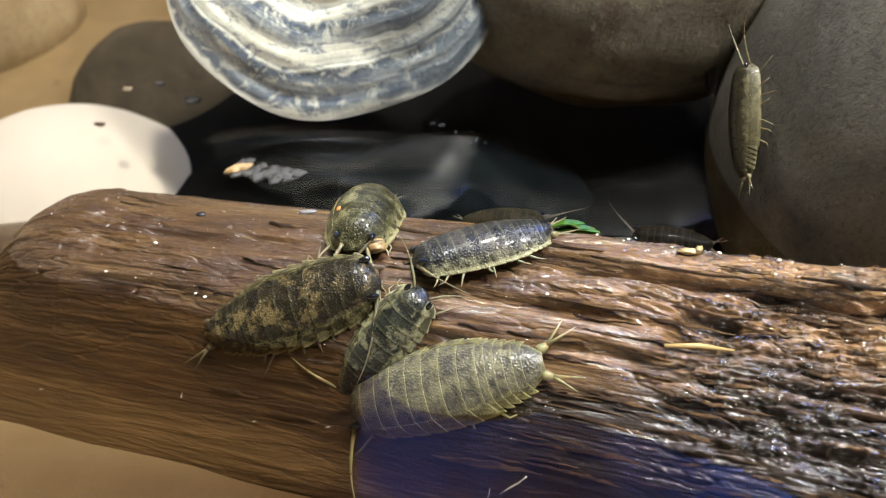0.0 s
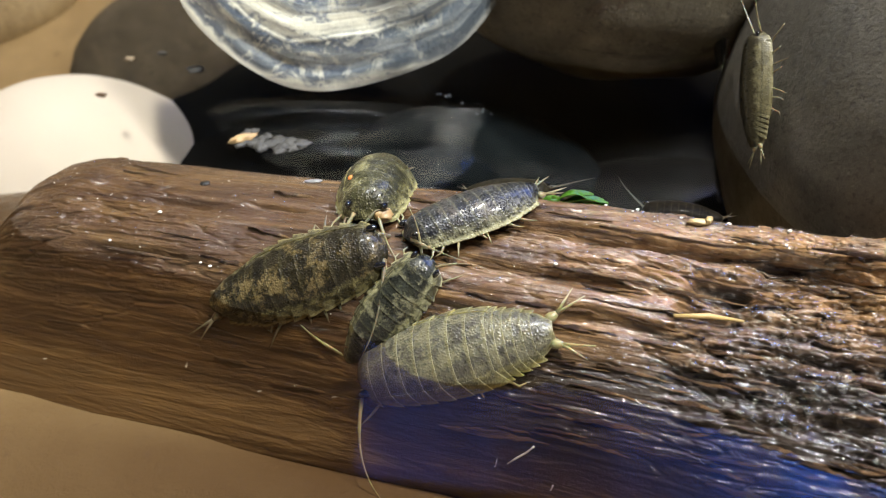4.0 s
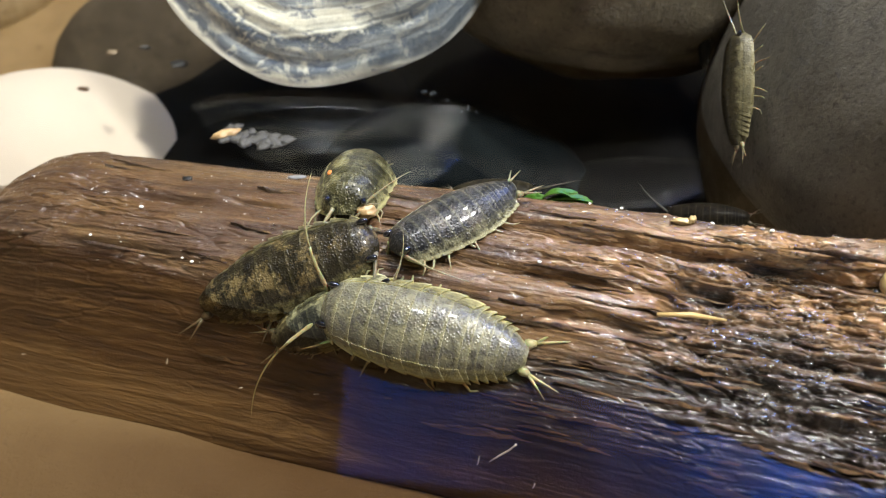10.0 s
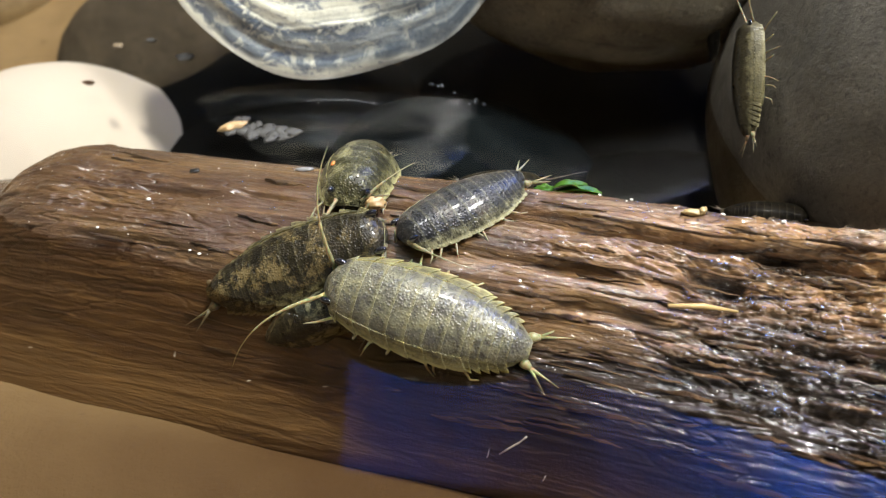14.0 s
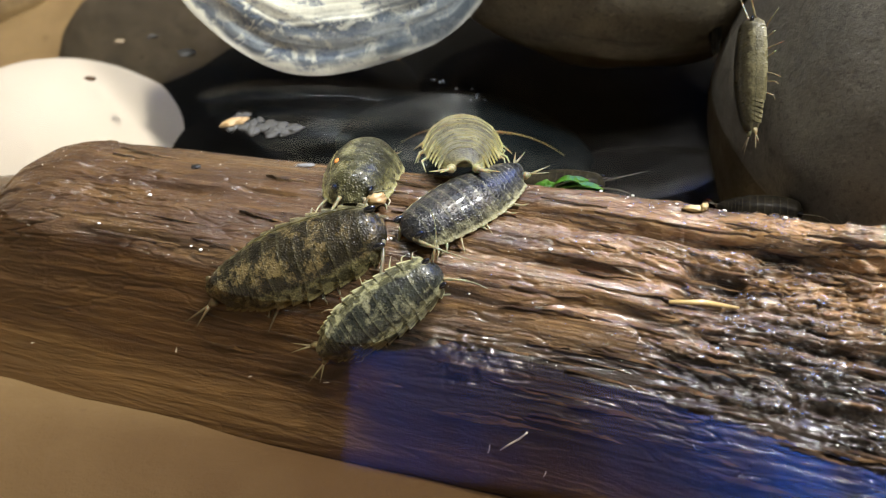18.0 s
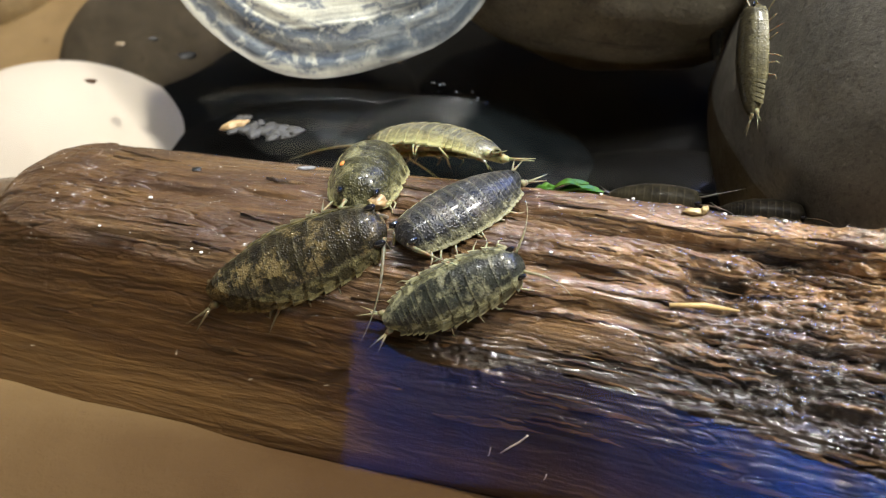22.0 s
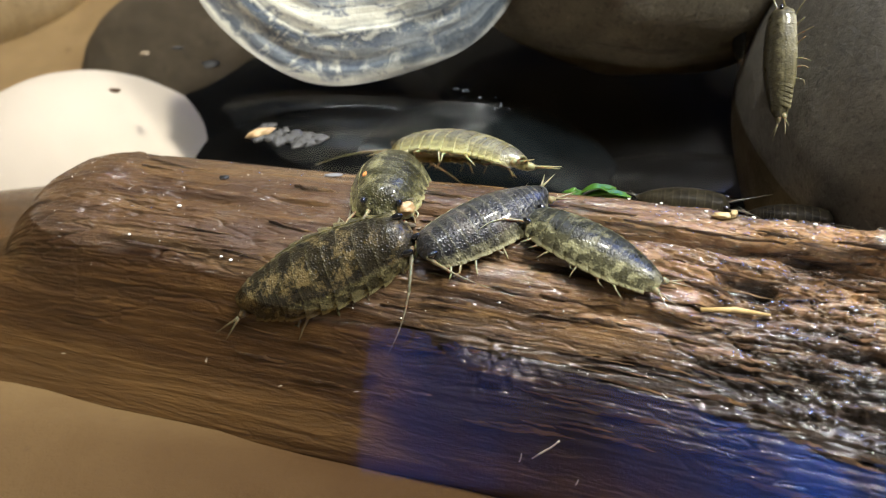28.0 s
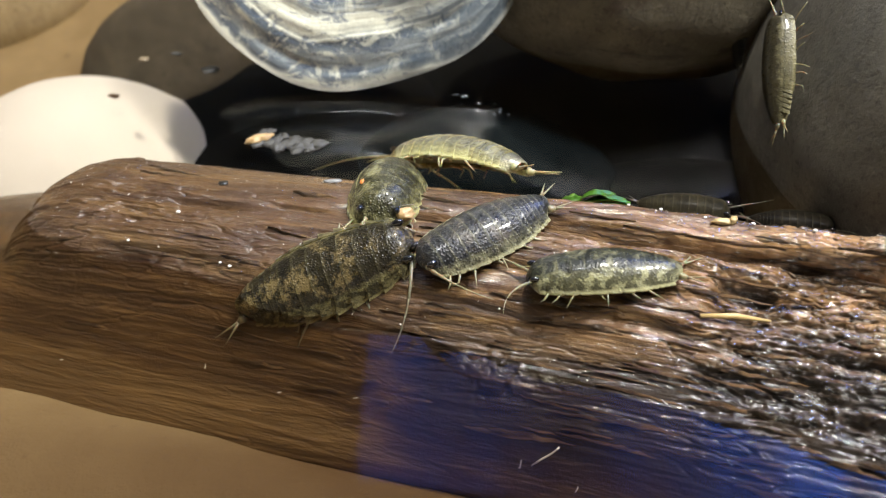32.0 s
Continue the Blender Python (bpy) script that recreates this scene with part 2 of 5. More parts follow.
def slater_material(name, seed, dark, mid, pale, patch, mottle=0.5, clear=0.0, margin=0.72, line=0.35, grain=1.0, gloss=1.0, spot=0.9):
    """Mottled back; the side plates and the hind edge of each plate are paler."""
    n = Nodes(name, 0.28)
    off = n.node("ShaderNodeMapping", [("Vector", n.co)])
    off.inputs["Location"].default_value = (seed * 7, seed * 13, 0)
    co = off.outputs[0]
    side = n.node("ShaderNodeAttribute", attribute_name="across").outputs["Fac"]
    hind = n.node("ShaderNodeAttribute", attribute_name="hind").outputs["Fac"]
    a = n.noise(520, 7, 0.72, co, 0.9)
    c = n.ramp(a, [(0.38, dark), (0.60, mid)])
    c = n.mix(n.level(n.noise(270, 7, 0.76, co, 0.25), 0.52, 0.60, 0, mottle), c, patch)
    c = n.mix(n.level(n.noise(1500, 3, 0.6, co), 0.62, 0.74, 0, 0.22), c, pale)
    blur = n.level(n.noise(800, 4, 0.6, co), 0.2, 0.8, -0.16, 0.16)
    c = n.mix(n.level(n.maths("ADD", side, blur), margin, margin + 0.16, 0, 0.9), c, pale)
    spots = n.maths("MULTIPLY", n.level(side, margin, margin + 0.1), n.level(n.noise(640, 4, 0.6, co, 0.6), 0.46, 0.53, 0, spot))
    c = n.mix(spots, c, tuple(v * 0.14 for v in pale))
    groove = n.maths("MULTIPLY", n.level(side, 0.80, 0.83), n.level(side, 0.83, 0.86, 1, 0))
    c = n.mix(n.maths("MULTIPLY", groove, 0.6), c, tuple(v * 0.25 for v in pale))
    c = n.mix(n.level(side, 0.94, 0.97, 0, 0.9), c, tuple(min(1, v * 1.5) for v in pale))
    c = n.mix(n.level(hind, 0.80, 0.97, 0, line), c, tuple(min(1, v * 1.1) for v in pale))
    n.set(Base_Color=c, Roughness=n.level(n.noise(1300, 3, 0.6, co), 0.3, 0.7, 0.22, 0.5), Coat_Weight=0.38 * gloss, Coat_Roughness=0.08, Specular_IOR_Level=0.5 * gloss)
    n.set(Subsurface_Weight=0.12 + clear, Subsurface_Scale=0.0012)
    n.b.inputs["Subsurface Radius"].default_value = (1.0, 0.8, 0.4)
    beads = n.node("ShaderNodeTexVoronoi", [("Vector", co), ("Scale", 3100.0), ("Smoothness", 0.6)], feature="SMOOTH_F1").outputs["Distance"]
    b = n.bump(n.level(beads, 0.05, 0.55, 1, 0), 0.00009 * grain, 1.0)
    n.bump(n.noise(900, 3, 0.5, co), 0.00012 * grain, 0.6, b)
    return n.m


def limb_material(name, colour, clear=0.25):
    n = Nodes(name, 0.3)
    c = n.mix(n.level(n.noise(1500, 3), 0.45, 0.7, 0, 0.6), colour, tuple(v * 0.45 for v in colour))
    n.set(Base_Color=c, Subsurface_Weight=clear, Subsurface_Scale=0.0008, Coat_Weight=0.3, Transmission_Weight=0.35, IOR=1.36)
    n.bump(n.noise(3000, 2), 0.00005, 0.5)
    return n.m


def plain(name, colour, rough=0.4, vary=0.4, scale=800, coat=0.0, bump=0.00006):
    n = Nodes(name, rough)
    c = n.mix(n.level(n.noise(scale, 4, 0.65), 0.35, 0.7, 0, vary), colour, tuple(v * 0.5 for v in colour))
    n.set(Base_Color=c, Coat_Weight=coat)
    n.bump(n.noise(scale * 3, 3, 0.6), bump, 0.6)
    return n.m


def water_material():
    n = Nodes("still_water")
    clear = n.node("ShaderNodeBsdfTransparent", [("Color", (0.71, 0.665, 0.60, 1))])
    gloss = n.node("ShaderNodeBsdfGlossy", [("Color", (1, 1, 1, 1)), ("Roughness", 0.015)])
    fres = n.node("ShaderNodeFresnel", [("IOR", 1.38)])
    mix = n.node("ShaderNodeMixShader", [(0, fres.outputs[0]), (1, clear.outputs[0]), (2, gloss.outputs[0])])
    n.t.links.new(mix.outputs[0], n.out.inputs["Surface"])
    rip = n.node("ShaderNodeBump", [("Height", n.noise(120, 2, 0.5)), ("Distance", 0.00008), ("Strength", 0.1)])
    for q in (gloss, fres):
        n.t.links.new(rip.outputs[0], q.inputs["Normal"])
    return n.m


def sand_material():
    n = Nodes("pale_sand", 0.75)
    c = n.ramp(n.noise(45, 5, 0.6), [(0.3, (0.26, 0.185, 0.092)), (0.7, (0.40, 0.305, 0.165))])
    # shade before the wood painted in: front sand browner towards the east
    shade_x = n.maths("ADD", n.axis(0), n.level(n.noise(30, 4, 0.6), 0.2, 0.8, -0.02, 0.02))
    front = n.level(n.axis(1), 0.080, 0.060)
    c = n.mix(n.maths("MULTIPLY", front, n.level(shade_x, -0.085, -0.025, 0.45, 0.97)), c, (0.092, 0.050, 0.017))
    c = n.mix(n.level(n.cells(1100), 0.0, 0.3, 0.5, 0), c, (0.22, 0.15, 0.08))
    c = n.mix(n.level(n.noise(330, 3, 0.6), 0.66, 0.72, 0, 0.45), c, (0.12, 0.075, 0.04))
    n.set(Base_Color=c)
    n.bump(n.noise(900, 5, 0.7), 0.0006, 0.7)
    return n.m


def panel_material():
    """A blue panel that glows unevenly: weaker in the middle, strongest to the east."""
    n = Nodes("blue_light", 0.6)
    fall = n.ramp(n.level(n.axis(0), -0.10, 0.40), [(0.0, (0.75, 0.75, 0.75)), (0.14, (0.85, 0.85, 0.85)), (0.24, (0.7, 0.7, 0.7)), (0.36, (0.34, 0.34, 0.34)), (0.48, (0.7, 0.7, 0.7)), (0.70, (2.8, 2.8, 2.8)), (0.95, (5.2, 5.2, 5.2))])
    patch = n.level(n.noise(1.0, 4, 0.65, n.stretch((26, 5, 5))), 0.3, 0.7, 0.35, 1.5)
    n.set(Base_Color=(0.014, 0.068, 0.32), Emission_Color=(0.014, 0.068, 0.32), Emission_Strength=n.maths("MULTIPLY", n.maths("MULTIPLY", fall, patch), 5.0))
    return n.m


# ---- building helpers ----
def mesh_of(name, verts, faces, material=None, smooth=True):
    me = bpy.data.meshes.new(name)
    me.from_pydata([tuple(v) for v in verts], [], [tuple(f) for f in faces])
    me.update()
    if smooth:
        me.polygons.foreach_set("use_smooth", [True] * len(me.polygons))
    if material:
        me.materials.append(material)
    return me


def part(name, mesh, parent, label=""):
    ob = new(name, mesh)
    ob.parent = parent
    return tagged(ob, label)


def sheet(grid, close_v=False):
    """Vertices and quads of a grid of points, rows by columns."""
    r, c = grid.shape[:2]
    i = np.arange(r * c).reshape(r, c)
    if close_v:
        i = np.concatenate([i, i[:, :1]], 1)
    f = np.stack([i[:-1, :-1], i[1:, :-1], i[1:, 1:], i[:-1, 1:]], -1).reshape(-1, 4)
    return grid.reshape(-1, 3), f


def tube(points, radii, sides=6):
    """A tapered limb along points, closed at both ends."""
    p = np.array(points, float)
    d = np.gradient(p, axis=0)
    d /= np.linalg.norm(d, axis=1)[:, None] + 1e-12
    ref = np.array([0.12, 0.31, 0.94])
    a = np.cross(d, ref)
    a /= np.linalg.norm(a, axis=1)[:, None] + 1e-12
    b = np.cross(d, a)
    th = np.linspace(0, 2 * np.pi, sides, endpoint=False)
    ring = p[:, None] + np.array(radii)[:, None, None] * (a[:, None] * np.cos(th)[None, :, None] + b[:, None] * np.sin(th)[None, :, None])
    v, f = sheet(ring, True)
    f = [tuple(q) for q in f]
    n = len(p)
    f.append(tuple(range(sides)))
    f.append(tuple(range((n - 1) * sides, n * sides))[::-1])
    return v, f


def value_noise(x, y, seed):
    rng = np.random.RandomState(seed)
    lat = rng.rand(257, 257)
    xi, yi = np.floor(x).astype(int), np.floor(y).astype(int)
    fx, fy = x - xi, y - yi
    fx, fy = fx * fx * (3 - 2 * fx), fy * fy * (3 - 2 * fy)
    a, b = lat[xi % 256, yi % 256], lat[(xi + 1) % 256, yi % 256]
    c, d = lat[xi % 256, (yi + 1) % 256], lat[(xi + 1) % 256, (yi + 1) % 256]
    return (a * (1 - fx) + b * fx) * (1 - fy) + (c * (1 - fx) + d * fx) * fy


def fbm(x, y, seed, octaves=4, gain=0.55):
    out, amp, tot = 0, 1.0, 0.0
    for k in range(octaves):
        out = out + amp * value_noise(x * 2 ** k, y * 2 ** k, seed + k)
        tot += amp
        amp *= gain
    return out / tot


def step(x, a, b):
    t = np.clip((x - a) / (b - a), 0, 1)
    return t * t * (3 - 2 * t)


# ---- setting ----
SAND_Z = -0.024
WATER_Z = 0.0035
TURN = radians(-14)


def ground():
    n = 90
    x, y = np.meshgrid(np.linspace(-0.24, 0.24, n), np.linspace(-0.08, 0.36, n), indexing="ij")
    z = SAND_Z + 0.003 * (fbm(x * 40 + 50, y * 40 + 50, 11) - 0.5) + (0.0135 + 0.0018 * fbm(x * 90 + 20, y * 90 + 20, 19)) * step(-y - 0.25 * x, -0.075, -0.045)
    v, f = sheet(np.stack([x, y, z], -1))
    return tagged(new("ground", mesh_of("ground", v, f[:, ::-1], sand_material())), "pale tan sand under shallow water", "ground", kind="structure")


def tub_walls():
    m = plain("cream_plastic", (0.62, 0.52, 0.36), 0.5, 0.2, 40)
    spans = [("wall_north", (-0.25, 0.36, 0.25, 0.37)), ("wall_south", (-0.25, -0.09, 0.25, -0.08)), ("wall_east", (0.24, -0.08, 0.25, 0.36)), ("wall_west", (-0.25, -0.08, -0.24, 0.36))]
    for name, (x0, y0, x1, y1) in spans:
        z0, z1 = -0.03, 0.05
        v = [(x, y, z) for z in (z0, z1) for x, y in ((x0, y0), (x1, y0), (x1, y1), (x0, y1))]
        f = [(0, 3, 2, 1), (4, 5, 6, 7), (0, 1, 5, 4), (1, 2, 6, 5), (2, 3, 7, 6), (3, 0, 4, 7)]
        tagged(new(name, mesh_of(name, v, f, m, False)), "cream plastic side of the tub", "wall", kind="structure")


def water_sheet():
    v = [(x, y, WATER_Z) for x, y in ((-0.239, -0.079), (0.239, -0.079), (0.239, 0.359), (-0.239, 0.359))]
    return tagged(new("water", mesh_of("water", v, [(0, 1, 2, 3)], water_material(), False)), "still clear water with a faint brown tint", "water", kind="structure")


def box_mesh(name, lo, hi, m):
    v = [(x, y, z) for z in (lo[2], hi[2]) for x, y in ((lo[0], lo[1]), (hi[0], lo[1]), (hi[0], hi[1]), (lo[0], hi[1]))]
    f = [(0, 3, 2, 1), (4, 5, 6, 7), (0, 1, 5, 4), (1, 2, 6, 5), (2, 3, 7, 6), (3, 0, 4, 7)]
    return mesh_of(name, v, f, m, False)


def room():
    m = plain("buff_plaster", (0.27, 0.26, 0.24), 0.8, 0.2, 8)
    spans = [("ceiling", (-0.8, -0.8, 0.52), (0.8, 1.1, 0.56)), ("floor", (-0.8, -0.8, -0.07), (0.8, 1.1, -0.034)),
             ("wall_1", (-0.8, 1.1, -0.07), (0.8, 1.14, 0.56)), ("wall_2", (-0.8, -0.84, -0.07), (0.8, -0.8, 0.56)),
             ("wall_3", (0.8, -0.84, -0.07), (0.84, 1.14, 0.56)), ("wall_4", (-0.84, -0.84, -0.07), (-0.8, 1.14, 0.56))]
    for name, lo, hi in spans:
        tagged(new(name, box_mesh(name, lo, hi, m)), "plain buff plaster", "ceiling" if name == "ceiling" else "floor" if name == "floor" else "wall", kind="structure")
    v = [(x, y, z) for z in (0.500, 0.5205) for x, y in ((-0.08, 0.347), (0.70, 0.25), (0.70, 0.56), (-0.08, 0.56))]
    f = [(0, 3, 2, 1), (4, 5, 6, 7), (0, 1, 5, 4), (1, 2, 6, 5), (2, 3, 7, 6), (3, 0, 4, 7)]
    tagged(new("light_panel", mesh_of("light_panel", v, f, panel_material(), False)), "blue glowing light panel fixed under the ceiling", "light panel")
    shade = plain("lamp_shell", (0.5, 0.5, 0.5), 0.4)
    for x, y, z in LAMPS:
        v, f = tube([(x, y, z + 0.003), (x, y, z + 0.02), (x, y, 0.503)], [0.028, 0.012, 0.004], 24)
        tagged(new("lamp_holder", mesh_of("lamp_holder", v, f, shade)), "plain grey lamp holder hanging from above", "lamp")


# ---- driftwood ----
PROFILE_V = (0.0530, 0.0521, 0.0530, 0.0548, 0.0580, 0.0640, 0.0690, 0.0760, 0.0830, 0.0870, 0.0890, 0.0900)
PROFILE_Z = (-0.0200, -0.0092, -0.0078, -0.0062, -0.0035, 0.0055, 0.0112, 0.0125, 0.0125, 0.0108, 0.0040, -0.0200)
ALONG, RISE = (-0.09, -0.07, -0.05, -0.02, 0.015, 0.03, 0.05, 0.10), (-0.0065, -0.0060, -0.0045, -0.002, 0.0004, 0.0024, 0.0040, 0.0042)
# the thick end to the east slopes gently into the water
GENTLE_V = (0.0492, 0.0484, 0.0494, 0.0512, 0.0550, 0.0595, 0.0660, 0.0740, 0.0800, 0.0850, 0.0885, 0.0900)
GENTLE_Z = (-0.0200, -0.0092, -0.0075, -0.0045, 0.0006, 0.0028, 0.0049, 0.0083, 0.0112, 0.0112, 0.0040, -0.0200)
# between them a shelf lies awash
SHELF_V = (0.0530, 0.0521, 0.0528, 0.0542, 0.0562, 0.0595, 0.0640, 0.0690, 0.0760, 0.0830, 0.0870, 0.0890, 0.0900)
SHELF_Z = (-0.0200, -0.0092, -0.0075, -0.0042, 0.0005, 0.0031, 0.0060, 0.0108, 0.0125, 0.0125, 0.0108, 0.0040, -0.0200)
# u, v, length, width, depth of cracks and pits
PITS = [(0.006, 0.0795, 0.022, 0.0012, 0.0034), (0.030, 0.0782, 0.010, 0.0013, 0.0028), (0.0145, 0.0745, 0.0036, 0.0017, 0.0036),
        (0.0205, 0.0765, 0.003, 0.0012, 0.0020), (0.013, 0.071, 0.0035, 0.0009, 0.002), (-0.058, 0.0765, 0.006, 0.0008, 0.0012),
        (-0.045, 0.0775, 0.004, 0.0005, 0.0007), (-0.030, 0.0785, 0.008, 0.0006, 0.001), (0.002, 0.0675, 0.006, 0.0008, 0.0016),
        (-0.062, 0.068, 0.009, 0.0008, 0.0012), (-0.005, 0.072, 0.012, 0.0009, 0.0014), (0.033, 0.068, 0.012, 0.0009, 0.0016)]


# u, place over the front, length, breadth, height of crumbled knots and raised fibres
KNOTS = [(-0.0140, 0.0262, 0.0046, 0.0024, 0.0008), (0.0330, 0.0262, 0.0080, 0.0007, 0.0009), (0.0210, 0.0285, 0.0060, 0.0007, 0.0010), (0.0300, 0.0300, 0.0050, 0.0006, 0.0009)]


def log_surface(u, s):
    """Place on the wood: u along it, s from the foot of the front (0) over the top to the foot of the back (1)."""
    sides = []
    for pv, pz in ((PROFILE_V, PROFILE_Z), (SHELF_V, SHELF_Z), (GENTLE_V, GENTLE_Z)):
        pv, pz = np.array(pv), np.array(pz)
        arc = np.concatenate([[0], np.cumsum(np.hypot(np.diff(pv), np.diff(pz)))])
        arc /= arc[-1]
        sides.append((sum(np.interp(s + d, arc, pv) for d in (-0.02, 0, 0.02)) / 3, sum(np.interp(s + d, arc, pz) for d in (-0.02, 0, 0.02)) / 3))
    w, e = step(u, -0.036, -0.016), step(u, -0.003, 0.028)
    v = (sides[0][0] * (1 - w) + sides[1][0] * w) * (1 - e) + sides[2][0] * e
    z = (sides[0][1] * (1 - w) + sides[1][1] * w) * (1 - e) + sides[2][1] * e + np.interp(u, ALONG, RISE)
    return v, z


def driftwood():
    nu, ns = 900, 620
    u = np.linspace(-0.0893, 0.10, nu)
    s = np.linspace(0, 1, ns)
    uu, ss = np.meshgrid(u, s, indexing="ij")
    v, z = log_surface(uu, ss)
    dv, dz = np.gradient(v, axis=1), np.gradient(z, axis=1)
    ln = np.hypot(dv, dz) + 1e-9
    nv, nz = -dz / ln, dv / ln
    arc = ss * 0.085
    wav = arc + 0.0016 * (fbm(uu * 45 + 9, arc * 60 + 5, 3) - 0.5) * 2
    fine = fbm(uu * 60 + 7, wav * 1900 + 3, 21, 4, 0.65) - 0.5
    mid = fbm(uu * 28 + 31, wav * 700 + 11, 31, 3) - 0.5
    big = fbm(uu * 22 + 13, wav * 190 + 17, 41, 3) - 0.5
    rough = step(fbm(uu * 45 + 2, arc * 60 + 8, 51, 2), 0.35, 0.6) * (0.60 + 0.40 * step(uu, -0.045, 0.0))
    soft = fbm(uu * 55 + 77, wav * 420 + 19, 61, 4, 0.62) * 11
    plate = (np.floor(soft) + step(soft - np.floor(soft), 0.80, 1.0)) / 11
    block = fbm(uu * 240 + 5, wav * 620 + 23, 131, 3, 0.6) * 6
    block = (np.floor(block) + step(block - np.floor(block), 0.75, 1.0)) / 6
    grit = fbm(uu * 900 + 3, arc * 1500 + 3, 111, 3) - 0.5
    frac = np.abs(fbm(uu * 70 + 3, wav * 330 + 9, 71, 3) - 0.5)
    crack = -0.0011 * np.exp(-(frac / 0.02) ** 2)
    broken = rough * step(uu, -0.012, 0.022)
    h = 0.0008 * big + 0.0004 * mid * (0.5 + rough) + (0.0007 - 0.0003 * broken) * fine * (0.5 + rough) + (0.0017 + 0.0008 * broken) * (plate - 0.5) * rough + 0.0023 * (block - 0.5) * broken + (0.0004 - 0.00015 * broken) * grit * (0.3 + rough) + 0.42 * crack * (0.35 + 0.65 * rough)
    calm = 1 - 0.5 * step(v, 0.0775, 0.082)
    h = h * calm * (0.35 + 0.65 * step(z, -0.005, 0.004))
    for ku, ks, ru, rs, up in KNOTS:
        e = np.exp(-(((uu - ku) / ru) ** 2 + ((arc - ks) / rs) ** 2))
        h = h + up * e * (0.35 + 1.5 * step(fbm(uu * 420 + 1, arc * 520 + 4, 141, 3), 0.35, 0.65))
    for pu, pv, lu, lv, dep in PITS:
        e = np.exp(-(((uu - pu) / lu) ** 4 + ((v - pv) / lv) ** 2)) * (z > -0.01)
        h = h - dep * e * (0.7 + 0.6 * fbm(uu * 300, v * 900, 81, 2))
    v, z = v + nv * h, z + nz * h
    # the worn left end rounds off
    sc = np.sqrt(np.clip(1 - np.clip((-0.0715 - uu) / 0.0178, 0, 0.999) ** 3, 0.0, 1))
    wob = 1 + 0.06 * (fbm(uu * 200 + 5, arc * 250, 91, 3) - 0.5) * (sc < 0.999)
    v, z = 0.068 + (v - 0.068) * sc * wob, -0.008 + (z + 0.008) * (0.25 + 0.75 * sc) * wob
    # under water the end runs on to the west
    uu = uu - 0.026 * step(-uu, 0.050, 0.0893) * step(-z, 0.0015, 0.0110)
    p, f = sheet(np.stack([uu, v, z], -1))
    c, sn = math.cos(TURN), math.sin(TURN)
    WOOD.append(np.stack([p[:, 0] * c - p[:, 1] * sn, p[:, 0] * sn + p[:, 1] * c, p[:, 2]], -1))
    me = bpy.data.meshes.new("driftwood")
    me.vertices.add(len(p))
    me.vertices.foreach_set("co", p.astype(np.float32).ravel())
    f = f[:, ::-1]
    me.loops.add(f.size)
    me.loops.foreach_set("vertex_index", f.astype(np.int32).ravel())
    me.polygons.add(len(f))
    me.polygons.foreach_set("loop_start", np.arange(0, f.size, 4, dtype=np.int32))
    me.polygons.foreach_set("use_smooth", np.ones(len(f), dtype=bool))
    me.update(calc_edges=True)
    me.validate()
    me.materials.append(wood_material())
    ob = new("driftwood", me)
    ob.matrix_world = Matrix.Rotation(TURN, 4, "Z")
    slivers(ob)
    return tagged(ob, "wet brown driftwood with splintered grain, half under water", "driftwood")


def slivers(log_ob):
    """Loose fibres and broken plates that stand proud of the grain."""
    rng = random.Random(5)
    pale = wood_material("torn_fibre", 1.1)
    shared = []
    for k in range(8):
        n = 9
        x = np.linspace(-0.5, 0.5, n)
        w = 0.5 * np.interp(np.abs(x), [0, 0.3, 0.5], [1, 0.85, 0.12]) * (1 + 0.35 * np.array([rng.uniform(-1, 1) for _ in x]))
        mid = 0.35 * np.array([rng.uniform(-1, 1) for _ in x])
        top = 0.5 + 0.3 * np.array([rng.uniform(-1, 1) for _ in x])
        g = np.stack([np.stack([x, mid - w, 0 * x - 0.8], -1), np.stack([x, mid - w * 0.7, top], -1), np.stack([x, mid + w * 0.6, top * 0.8], -1), np.stack([x, mid + w, 0 * x - 0.8], -1)], 1)
        v, f = sheet(g, True)
        shared.append(mesh_of("wood_fibre", v, list(map(tuple, f)) + [(0, 1, 2, 3), (32, 35, 34, 33)], pale, False))
    for k in range(170):
        u = rng.uniform(-0.03, 0.062) if k % 4 else rng.uniform(-0.075, 0.06)
        s = rng.uniform(0.22, 0.60)
        v, z = log_surface(np.array([u]), np.array([s]))
        v2, z2 = log_surface(np.array([u]), np.array([s + 0.02]))
        roll = math.atan2(float(z2[0] - z[0]), float(v2[0] - v[0]))
        ob = part("wood_fibre", rng.choice(shared), log_ob)
        size = (rng.uniform(0.004, 0.013), rng.uniform(0.0002, 0.0007), rng.uniform(0.0001, 0.0003))
        ob.matrix_basis = Matrix.Translation((u, float(v[0]), float(z[0]) + 0.0001)) @ Matrix.Rotation(roll, 4, "X") @ Matrix.Rotation(radians(rng.uniform(-5, 3)), 4, "Z") @ Matrix.Diagonal((*size, 1))


WOOD = []


def on_wood(x, y):
    """Height of the wood at x, y."""
    q = WOOD[0]
    d = (q[:, 0] - x) ** 2 + (q[:, 1] - y) ** 2
    return float(q[np.argsort(d)[:6], 2].max())


